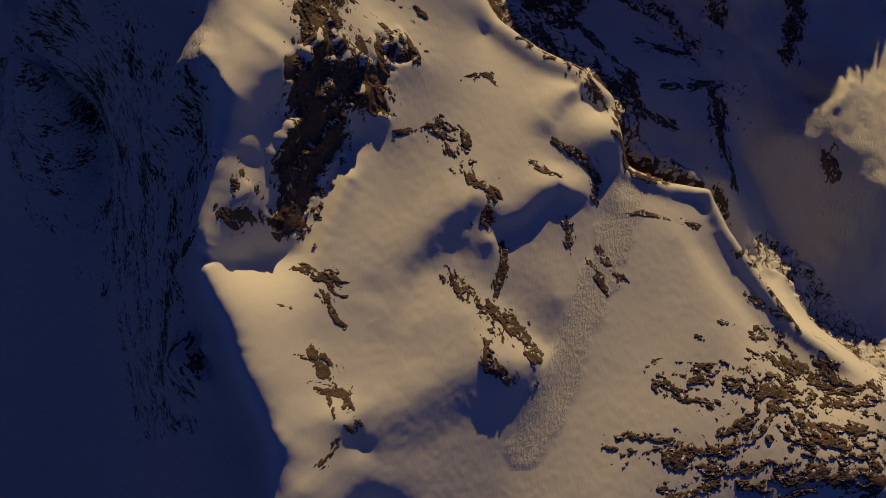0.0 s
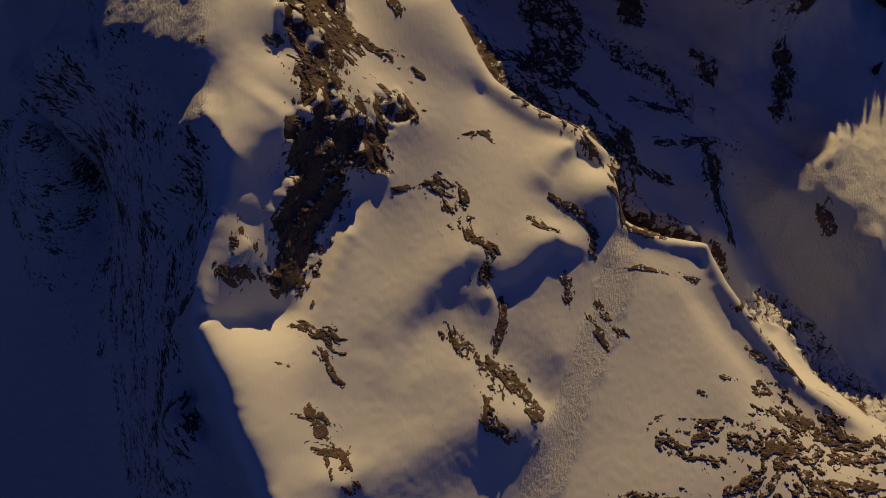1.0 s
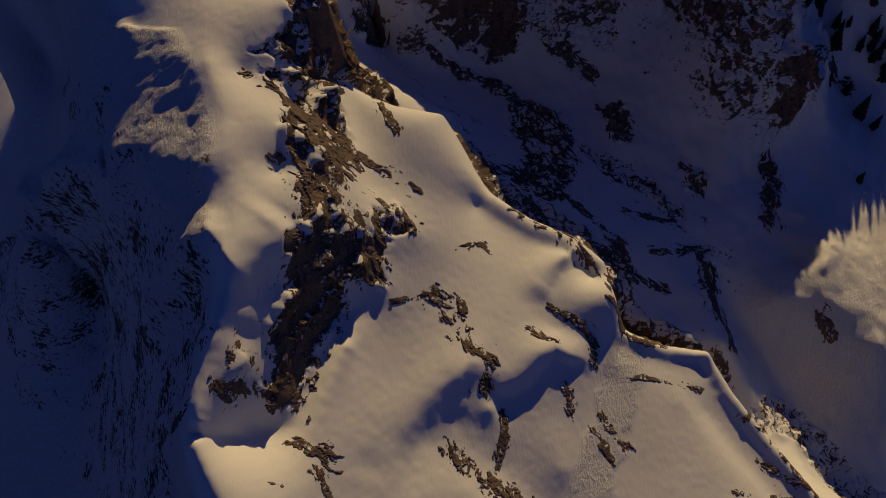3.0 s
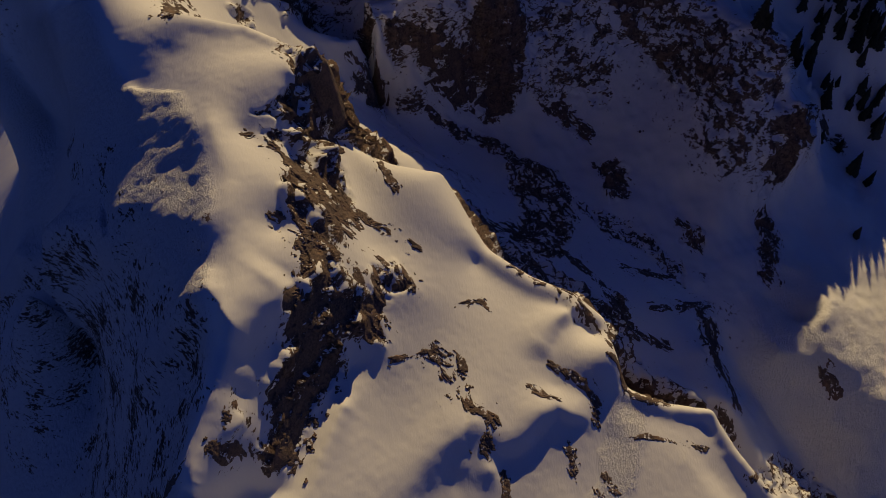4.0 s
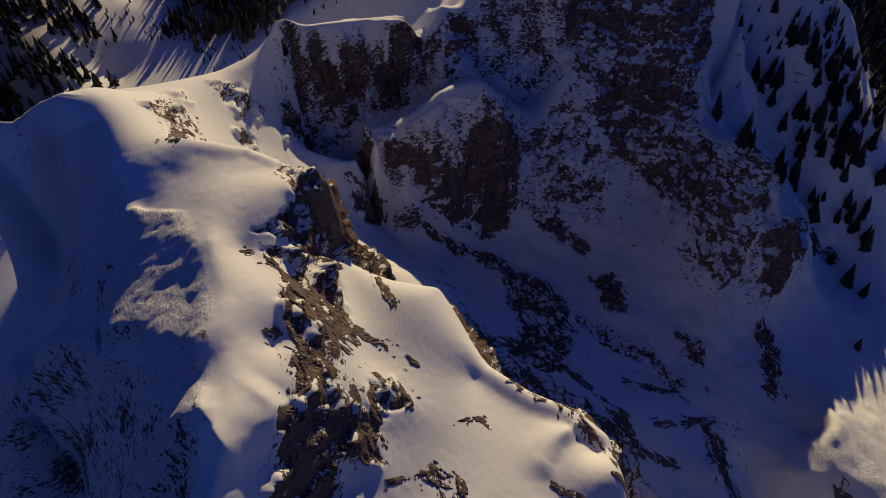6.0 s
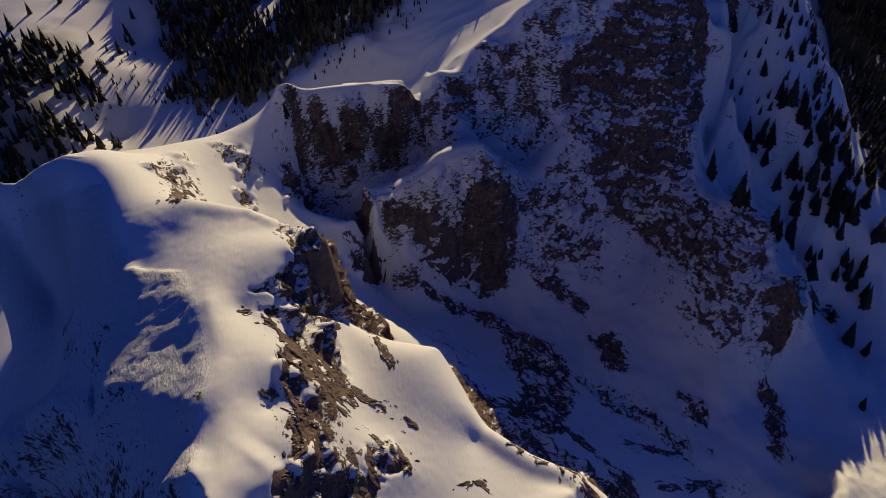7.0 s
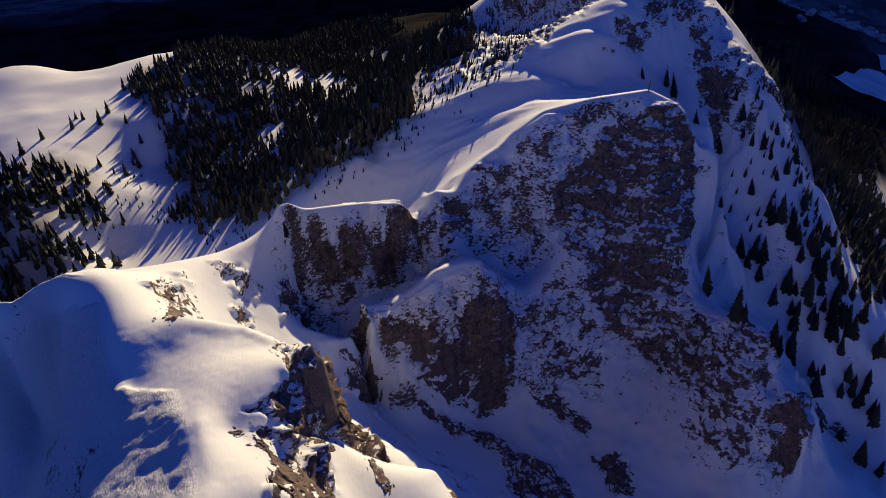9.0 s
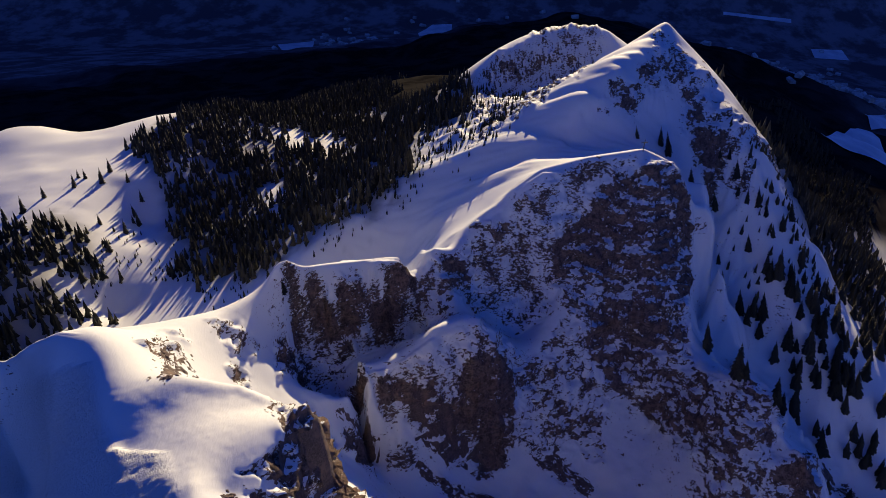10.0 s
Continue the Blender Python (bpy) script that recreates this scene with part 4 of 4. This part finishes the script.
# ---- materials of the things ----
def stone_material():
    m = Nodes("weathered_limestone")
    grain, broad = m.noise(2.2, 8, 0.7), m.noise(0.3, 4, 0.6)
    stone = m.mix(m.ramp(grain, 0.3, 0.7), (0.055, 0.039, 0.033, 1), (0.18, 0.124, 0.10, 1))
    stone = m.mix(m.ramp(broad, 0.5, 0.7), stone, (0.19, 0.12, 0.088, 1))
    up = m.add("ShaderNodeSeparateXYZ")
    m.link(m.add("ShaderNodeNewGeometry").outputs["Normal"], up.inputs[0])
    dust = m.math("MULTIPLY", m.ramp(up.outputs[2], 0.72, 0.9), m.ramp(m.noise(0.7, 5, 0.6), 0.56, 0.62))
    m.link(m.mix(dust, stone, (0.82, 0.82, 0.84, 1)), m.bsdf.inputs["Base Color"])
    m.bsdf.inputs["Roughness"].default_value = 0.9
    m.link(m.bump(grain, 0.8, 0.25), m.bsdf.inputs["Normal"])
    return m.mat


def plain_material(name, dark, light, scale, rough=0.8, each=False):
    m = Nodes(name)
    mixed = m.noise(scale, 5, 0.6)
    if each:
        mixed = m.math("MULTIPLY", m.math("ADD", mixed, m.add("ShaderNodeObjectInfo").outputs["Random"]), 0.5)
    m.link(m.mix(m.ramp(mixed, 0.3, 0.7), (*dark, 1), (*light, 1)), m.bsdf.inputs["Base Color"])
    m.bsdf.inputs["Roughness"].default_value = rough
    m.bsdf.inputs["Specular IOR Level"].default_value = 0.2
    return m.mat


STONE = stone_material()
NEEDLES = plain_material("spruce_needles", (0.020, 0.021, 0.014), (0.052, 0.048, 0.032), 1.5, each=True)
BARK = plain_material("spruce_bark", (0.05, 0.035, 0.025), (0.12, 0.085, 0.06), 4.0)
TIMBER = plain_material("weathered_timber", (0.06, 0.05, 0.045), (0.13, 0.11, 0.10), 6.0)
FIELD_SNOW = plain_material("trodden_field_snow", (0.55, 0.57, 0.62), (0.80, 0.81, 0.84), 0.02)
PLASTER = plain_material("house_plaster", (0.30, 0.28, 0.26), (0.62, 0.60, 0.57), 0.05)


def part(name, bm, material, parent, label=""):
    me = bpy.data.meshes.new(name)
    bm.to_mesh(me)
    bm.free()
    me.materials.append(material)
    ob = new(name, me)
    ob.parent = parent
    return tagged(ob, label)


def mesh_thing(name, verts, faces, material, smooth_shade=False):
    me = bpy.data.meshes.new(name)
    me.from_pydata(verts, [], faces)
    if smooth_shade:
        me.polygons.foreach_set("use_smooth", [True] * len(me.polygons))
    me.materials.append(material)
    me.update()
    return new(name, me)


# ---- rock outcrops that break through the snow ----
OUTCROPS = [
    (3.0, [(-2.7, 49.7), (2.8, 48.7), (4.5, 43.1), (0.5, 45.8)]),
    (2.4, [(0.7, 41.4), (8.1, 39.1), (10.6, 37.7), (7.8, 31.4)]),
    (1.2, [(1.6, 61.9), (7.3, 64.9), (8.9, 63.2)]),
    (1.2, [(17.4, 45.0), (24.1, 42.8)]),
    (2.0, [(23.9, 51.3), (29.9, 48.7), (34.1, 43.6), (33.3, 38.5)]),
    (1.4, [(26.5, 34.4), (28.5, 28.4)]),
    (2.2, [(-26.6, 15.6), (-22.7, 16.0), (-19.6, 13.2)]),
    (1.3, [(-23.4, 12.6), (-19.8, 7.7)]),
    (1.0, [(-30.4, 10.0), (-27.5, 9.4)]),
    (2.0, [(-23.0, 1.6), (-20.0, -3.0), (-18.3, -6.1), (-15.4, -13.1)]),
    (1.4, [(-24.6, 0.4), (-21.4, -2.0)]),
    (1.6, [(-22.2, -5.1), (-18.4, -5.6)]),
    (1.2, [(-20.8, -17.8), (-17.5, -14.1)]),
    (2.6, [(1.1, 18.3), (6.8, 13.3), (10.6, 8.8), (9.6, 1.6), (14.2, -1.7)]),
    (2.8, [(10.6, 11.9), (17.1, 8.7), (21.0, 3.4), (21.1, -1.4)]),
    (1.4, [(11.9, 27.3), (13.3, 22.5), (11.7, 16.3)]),
    (1.6, [(35.2, 28.5), (40.8, 21.8)]),
    (1.4, [(32.5, 25.6), (37.5, 18.3)]),
    (0.9, [(41.9, 37.0), (49.1, 37.7), (60.4, 35.6)]),
    (1.0, [(58.4, 9.5), (60.5, 9.2)]),
    (2.0, [(81.6, 56.1), (88.1, 47.6), (71.0, 30.1)]),
    (1.6, [(74.0, 27.6), (83.0, 17.3), (86.0, 13.4)]),
    (1.4, [(73.1, 20.9), (81.6, 15.9)]),
    (1.2, [(65.7, 13.5), (73.6, 11.3)]),
    (2.4, [(30.5, 67.3), (37.0, 63.8), (39.1, 54.1), (42.6, 48.0)]),
    (1.6, [(15.6, 76.1), (23.7, 70.9), (30.1, 70.8)]),
    (1.4, [(43.3, 46.6), (52.0, 45.6)]),
    (2.0, [(-19.2, 78.3), (-11.8, 75.1), (-6.7, 73.5)]),
    (2.0, [(-17.0, 67.8), (-11.3, 67.7), (-8.1, 63.6)]),
    (1.6, [(-17.7, 96.8), (-12.3, 86.9)]),
    (3.8, [(-69.2, 136.2), (-62.1, 115.7)]),
    (4.2, [(20.1, 105.3), (28.2, 91.4), (29.1, 67.3)]),
    (3.4, [(51.2, 86.8), (55.6, 78.9), (68.7, 76.3)]),
    (4.6, [(86.3, 95.4), (89.9, 85.6), (86.7, 71.6)]),
    (4.6, [(121.3, 139.9), (123.2, 131.2), (118.3, 113.1)]),
    (3.4, [(85.5, 132.7), (92.0, 121.6)]),
    (4.6, [(58.3, 154.0), (65.0, 146.3)]),
    (3.8, [(88.9, 70.6), (88.6, 60.8)]),
    (3.4, [(127.0, 76.2), (131.2, 69.7)]),
    (3.0, [(-30.1, 156.6), (-25.6, 164.4)]),
    (4.9, [(12.1, 110.1), (25.8, 114.3), (30.0, 103.3)]),
    (3.0, [(7.8, 159.8), (21.1, 160.6)]),
    (2.7, [(22.8, 153.3), (43.8, 143.3), (43.6, 126.1)]),
    (3.0, [(38.4, 106.7), (47.6, 95.7), (54.3, 82.2)]),
    (2.3, [(58.8, 107.7), (80.0, 106.2)]),
    (2.7, [(66.2, 89.7), (88.3, 98.1)]),
    (3.8, [(-30.4, 159.5), (-26.1, 164.2)]),
    (2.3, [(-7.1, 161.5), (1.3, 159.1)]),
    (2.6, [(-46.2, 3.1), (-43.8, -1.0), (-45.8, -4.2)]),
    (1.6, [(-42.7, 20.4), (-47.6, 18.2)]),
    (4.6, [(-6.2, 170.6), (8.8, 172.3), (15.6, 172.5)]),
    (4.6, [(38.5, 179.6), (54.1, 171.0)]),
    (4.6, [(162.8, 193.0), (173.6, 188.5)]),
    (4.0, [(49.3, -0.5), (60.9, 1.5)]),
    (2.6, [(49.9, -2.7), (61.8, -6.0)]),
    (5.0, [(75.2, 10.1), (84.5, 5.2), (94.9, 3.0)]),
    (5.5, [(67.6, -0.7), (86.2, -1.3), (103.0, -1.9)]),
    (4.0, [(40.7, -15.3), (51.0, -14.9)]),
    (5.0, [(52.3, -16.1), (67.0, -18.2)]),
    (4.5, [(65.7, -13.3), (75.6, -7.4)]),
    (7.0, [(81.2, -10.3), (100.4, -13.5)]),
    (6.0, [(71.1, -21.8), (91.6, -20.0)]),
    (5.0, [(94.3, -19.9), (102.5, -22.2)]),
    (3.0, [(51.0, -24.6), (63.0, -23.2)]),
    (5.0, [(-25.1, 61.7), (-24.6, 50.2), (-25.7, 40.9), (-27.9, 26.3)]),
    (4.0, [(-22.3, 62.7), (-18.0, 59.0), (-14.6, 51.3)]),
    (3.0, [(-13.4, 67.1), (-8.4, 63.8)]),
    (4.5, [(-29.9, 103.5), (-29.0, 100.9), (-28.3, 94.5)]),
    (2.6, [(-40.3, 84.2), (-33.0, 82.8)]),
    (4.5, [(-30.6, 80.1), (-24.3, 77.6), (-21.5, 71.5)]),
    (3.4, [(-31.1, 67.3), (-25.4, 63.5)]),
    (3.0, [(-17.5, 61.5), (-14.5, 51.6)]),
    (1.6, [(-35.8, 27.8), (-34.7, 23.9)]),
    (1.4, [(-37.3, 23.8), (-36.7, 22.3)]),
    (1.2, [(-11.3, 47.2), (-3.3, 50.2)]),
    (1.0, [(-5.7, 49.1), (0.4, 47.7)]),
]
def outcrop(width, points, seed):
    """A ragged sheet of rock that rises through the snow along a line."""
    pts = np.array(points, float)
    cell, pad = 0.22 if width < 3.5 else 0.3, width * 1.1 + 1.0
    xs, ys = np.arange(pts[:, 0].min() - pad, pts[:, 0].max() + pad, cell), np.arange(pts[:, 1].min() - pad, pts[:, 1].max() + pad, cell)
    x, y = np.meshgrid(xs, ys)
    away, run, gone = np.full(x.shape, 1e9), np.zeros(x.shape), 0.0
    for a, b in zip(pts, pts[1:]):
        leg = b - a
        t = np.clip(((x - a[0]) * leg[0] + (y - a[1]) * leg[1]) / (leg @ leg), 0, 1)
        d = np.hypot(x - a[0] - t * leg[0], y - a[1] - t * leg[1])
        run, away = np.where(d < away, gone + t * np.hypot(*leg), run), np.minimum(away, d)
        gone += np.hypot(*leg)
    way = (pts[-1] - pts[0]) / max(np.hypot(*(pts[-1] - pts[0])), 0.1)
    u, v = x * way[0] + y * way[1], y * way[0] - x * way[1]
    bend = 1.2 * fractal(u, v, 6, seed + 3, 2)
    rise = 0.85 * fractal(u * 0.42, v + bend, 1.5, seed, 5, 0.75) + 1.1 * (1 - smooth(away, 0.2 * width, 1.05 * width)) - 0.85
    rise = (0.15 + 0.045 * width) * np.clip(rise * 2.2, -1, 1) + 0.10 * fractal(u, v, 1.1, seed + 9, 3, 0.6) * smooth(rise, -0.1, 0.2)
    keep = away < width * 1.1 + 0.4
    i, j = np.clip(np.searchsorted(gx, x) - 1, 0, len(gx) - 2), np.clip(np.searchsorted(gy, y) - 1, 0, len(gy) - 2)
    p, q = (x - gx[i]) / (gx[i + 1] - gx[i]), (y - gy[j]) / (gy[j + 1] - gy[j])
    z = (Z[j, i] * (1 - p) + Z[j, i + 1] * p) * (1 - q) + (Z[j + 1, i] * (1 - p) + Z[j + 1, i + 1] * p) * q + rise
    number = np.cumsum(keep.ravel()).reshape(keep.shape) - 1
    full = keep[:-1, :-1] & keep[:-1, 1:] & keep[1:, 1:] & keep[1:, :-1]
    faces = np.stack([number[:-1, :-1][full], number[:-1, 1:][full], number[1:, 1:][full], number[1:, :-1][full]], -1)
    centre = np.array([pts[0][0], pts[0][1], z[keep].mean()])
    verts = np.stack([x[keep], y[keep], z[keep]], -1) - centre
    ob = mesh_thing("rock_outcrop", verts.tolist(), faces.tolist(), STONE)
    ob.location = centre
    size = "small" if width < 1.5 else "broad" if width > 3.5 else "long"
    return tagged(ob, size + " ragged brown limestone outcrop poking through smooth snow", "rock", "rock outcrops")


for number, (width, points) in enumerate(OUTCROPS):
    outcrop(width, points, 100 + 17 * number)


# ---- trees ----
def spruce_crown(rng, tall):
    """Whorls of drooping branches, each a ridged spray of needles."""
    verts, faces = [], []
    layers = int(tall * 1.3)
    for k in range(layers):
        f = k / (layers - 1)
        z, reach = tall * (0.08 + 0.90 * f), tall * 0.20 * (1 - f) ** 0.85 + 0.12
        count = max(4, int(9 - 4 * f))
        spin = rng.uniform(0, 6.3)
        for j in range(count):
            a = spin + 6.283 * j / count + rng.gauss(0, 0.16)
            r = reach * rng.uniform(0.65, 1.12)
            drop, wide = r * rng.uniform(0.25, 0.55), 0.30 * r + 0.12
            c, s, b = math.cos(a), math.sin(a), len(verts)
            for along_r, side, dz in ((0, 0, 0.12 * r), (0.5, 1, -0.30), (0.5, -1, -0.30), (0.55, 0, 0.08 * r), (1, 0, -1), (0.85, 0.6, -1.0), (0.85, -0.6, -1.0)):
                lift = dz if dz > 0 else dz * drop
                verts.append((c * r * along_r - s * wide * side, s * r * along_r + c * wide * side, z + lift))
            faces += [(b, b + 3, b + 1), (b, b + 2, b + 3), (b + 1, b + 3, b + 4, b + 5), (b + 2, b + 6, b + 4, b + 3)]
    b = len(verts)
    verts += [(0.15, 0, tall * 0.93), (-0.08, 0.13, tall * 0.93), (-0.08, -0.13, tall * 0.93), (0, 0, tall * 1.02)]
    faces += [(b, b + 1, b + 3), (b + 1, b + 2, b + 3), (b + 2, b, b + 3)]
    return verts, faces


def spruce(rng, tall):
    tree = new("spruce_tree")
    bm = bmesh.new()
    bmesh.ops.create_cone(bm, segments=7, radius1=tall * 0.022 + 0.05, radius2=0.03, depth=tall + 0.8, cap_ends=True, matrix=Matrix.Translation((0, 0, tall * 0.5 - 0.4)))
    part("trunk", bm, BARK, tree)
    crown = mesh_thing("crown", *spruce_crown(rng, tall), NEEDLES)
    crown.parent = tree
    return tagged(tree, "dark green spruce tree standing on the snowy slope", "tree", "spruce trees")


tree_rng = random.Random(11)
models = [spruce(tree_rng, tall) for tall in (8.0, 10.0, 12.0, 13.0)]
placed = 0
for stand, spots in STANDS.items():
    if stand in ("slope", "couloir"):
        spots = spots + [(x + tree_rng.gauss(0, 4), y + tree_rng.gauss(0, 4)) for x, y in spots if x > 165]
    lean = -9 if stand in ("slope", "couloir", "ridge", "tower") else 0
    for x, y in spots:
        size = tree_rng.uniform(0.7, 1.15) * (0.9 if stand == "meadow" else 0.72 if stand in ("gully", "ridge") else 1.2)
        m = pose(x, y, ground_z(x, y) - 0.2, 0, lean + tree_rng.gauss(0, 2), 0) @ pose(0, 0, 0, tree_rng.gauss(0, 1.5), 0, tree_rng.uniform(0, 360))
        model = models[placed % 4]
        if placed < 4:
            model.matrix_basis = m @ Matrix.Scale(size, 4)
        else:
            copy_thing(model, m).scale = (size, size, size * tree_rng.uniform(0.9, 1.1))
        placed += 1


def wood(name, points, spacing, rng, tall, label):
    """A forest as one mass of small spruces."""
    pts = np.array(points, float)
    lo, hi = pts.min(0), pts.max(0)
    n = int((hi[0] - lo[0]) * (hi[1] - lo[1]) / spacing ** 2)
    xs, ys = np.array([rng.uniform(lo[0], hi[0]) for _ in range(n)]), np.array([rng.uniform(lo[1], hi[1]) for _ in range(n)])
    sway = 5 if "shrub" in name else 14
    keep = inside(points, xs + sway * fractal(xs, ys, 40, 61, 3), ys + sway * fractal(xs, ys, 40, 67, 3), sway) + 0.5 * fractal(xs, ys, 18, 63, 3) > np.array([rng.uniform(0.35, 0.95) for _ in range(n)])
    for hole in CLEARINGS:
        keep &= (inside(hole, xs + 6 * fractal(xs, ys, 14, 69, 2), ys, 5) < 0.4) | (fractal(xs, ys, 9, 73, 2) > 0.35)
    verts, faces = [], []
    for x, y in zip(xs[keep], ys[keep]):
        h = tall * rng.uniform(0.55, 1.15)
        z, turn, w = ground_z(x, y) - 0.3, rng.uniform(0, 6.3), h * rng.uniform(0.15, 0.2)
        for low, high, r in ((0.05, 0.5, 1.0), (0.28, 0.75, 0.78), (0.55, 1.0, 0.5)):
            b = len(verts)
            for k in range(7):
                a = turn + 6.283 * k / 7 + low * 5
                q = w * r * (1.25 if k % 2 else 0.7) * rng.uniform(0.8, 1.2)
                verts.append((x + q * math.cos(a), y + q * math.sin(a), z + h * (low - 0.05 * (k % 2))))
            verts.append((x, y, z + h * high))
            faces += [(b + k, b + (k + 1) % 7, b + 7) for k in range(7)]
    ob = mesh_thing(name, verts, faces, NEEDLES)
    return tagged(ob, label, "shrubs" if "shrub" in name else "forest", kind="stuff")


wood_rng = random.Random(5)
wood("forest", WOODS["forest_middle"], 3.8, wood_rng, 11, "dense dark spruce forest below the snowy meadow")
wood("forest", WOODS["forest_left"], 4.0, wood_rng, 11, "dark spruce forest beside the snowy gully")
wood("forest", WOODS["forest_right"], 4.6, wood_rng, 11, "dark shaded spruce forest under the ridge")
wood("mountain_shrubs", WOODS["shrubs_flank"], 3.4, wood_rng, 4.0, "low dark mountain pine shrubs on the snowy flank")
wood("mountain_shrubs", WOODS["shrubs_fall"], 3.6, wood_rng, 3.2, "scattered low dark pine shrubs on wind-blown snow")
wood("mountain_shrubs", WOODS["shrubs_peak"], 4.6, wood_rng, 4.2, "dark pine shrubs dotted over the far rocky peak")
wood("mountain_shrubs", WOODS["shrubs_gully"], 4.6, wood_rng, 3.6, "low dark mountain pine shrubs in the snowy gully")
wood("mountain_shrubs", WOODS["shrubs_ridge"], 4.6, wood_rng, 5.0, "dark mountain pine shrubs on the shaded rocky ridge")
wood("forest", WOODS["forest_beyond"], 4.2, wood_rng, 11, "thin dark forest on the slope beyond")


# ---- summit cross ----
def summit_cross(x, y):
    cross = new("summit_cross")
    bm = bmesh.new()
    bmesh.ops.create_cube(bm, size=1.0, matrix=Matrix.Translation((0, 0, 2.3)) @ Matrix.Diagonal((0.24, 0.24, 5.6, 1)))
    bmesh.ops.bevel(bm, geom=bm.edges[:], offset=0.02, segments=1)
    part("post", bm, TIMBER, cross)
    bm = bmesh.new()
    bmesh.ops.create_cube(bm, size=1.0, matrix=Matrix.Translation((0, 0, 3.9)) @ Matrix.Diagonal((2.6, 0.20, 0.22, 1)))
    bmesh.ops.bevel(bm, geom=bm.edges[:], offset=0.02, segments=1)
    part("crossbeam", bm, TIMBER, cross)
    cross.matrix_basis = pose(x, y, ground_z(x, y), 0, 2, 10)
    return tagged(cross, "weathered wooden summit cross on the snowy top of the wall", "cross")


summit_cross(*CROSS)


# ---- valley ----
def field(points):
    a, b, c, d = [Vector((*p, 0)) for p in points]
    verts, faces, n = [], [], 10
    for i in range(n + 1):
        for j in range(n + 1):
            p = a.lerp(b, i / n).lerp(d.lerp(c, i / n), j / n)
            verts.append((p.x, p.y, ground_z(p.x, p.y) + 2.0))
    faces = [(i * (n + 1) + j, (i + 1) * (n + 1) + j, (i + 1) * (n + 1) + j + 1, i * (n + 1) + j + 1) for i in range(n) for j in range(n)]
    return tagged(mesh_thing("snow_field", verts, faces, FIELD_SNOW), "snow-covered open field down in the shaded valley", "field", kind="structure")


for points in FIELDS:
    field(points)


def village(rng, spots):
    verts, faces = [], []
    for x, y in spots:
        z, w, l, h, a = ground_z(x, y), rng.uniform(5, 8), rng.uniform(7, 14), rng.uniform(5, 8), rng.uniform(0, 3.1)
        b, c, s = len(verts), math.cos(a), math.sin(a)
        for u, v, k in ((-l, -w, 0), (l, -w, 0), (l, w, 0), (-l, w, 0), (-l, -w, h), (l, -w, h), (l, w, h), (-l, w, h), (-l, 0, h + w * 0.6), (l, 0, h + w * 0.6)):
            verts.append((x + c * u - s * v, y + s * u + c * v, z + k))
        faces += [tuple(i + b for i in f) for f in ((0, 1, 5, 4), (2, 3, 7, 6), (1, 2, 6, 9, 5), (3, 0, 4, 8, 7), (4, 5, 9, 8), (6, 7, 8, 9))]
    return tagged(mesh_thing("village", verts, faces, PLASTER), "small houses with snowy roofs down in the valley", "village", kind="stuff")


house_rng = random.Random(3)
spots = []
for cx, cy, spread, n in ((900, 1750, 160, 70), (700, 2400, 260, 90), (1150, 2300, 200, 60), (300, 2700, 300, 70), (-300, 2600, 200, 40), (1050, 1500, 120, 50)):
    spots += [(house_rng.gauss(cx, spread), house_rng.gauss(cy, spread)) for _ in range(n)]
village(house_rng, spots)
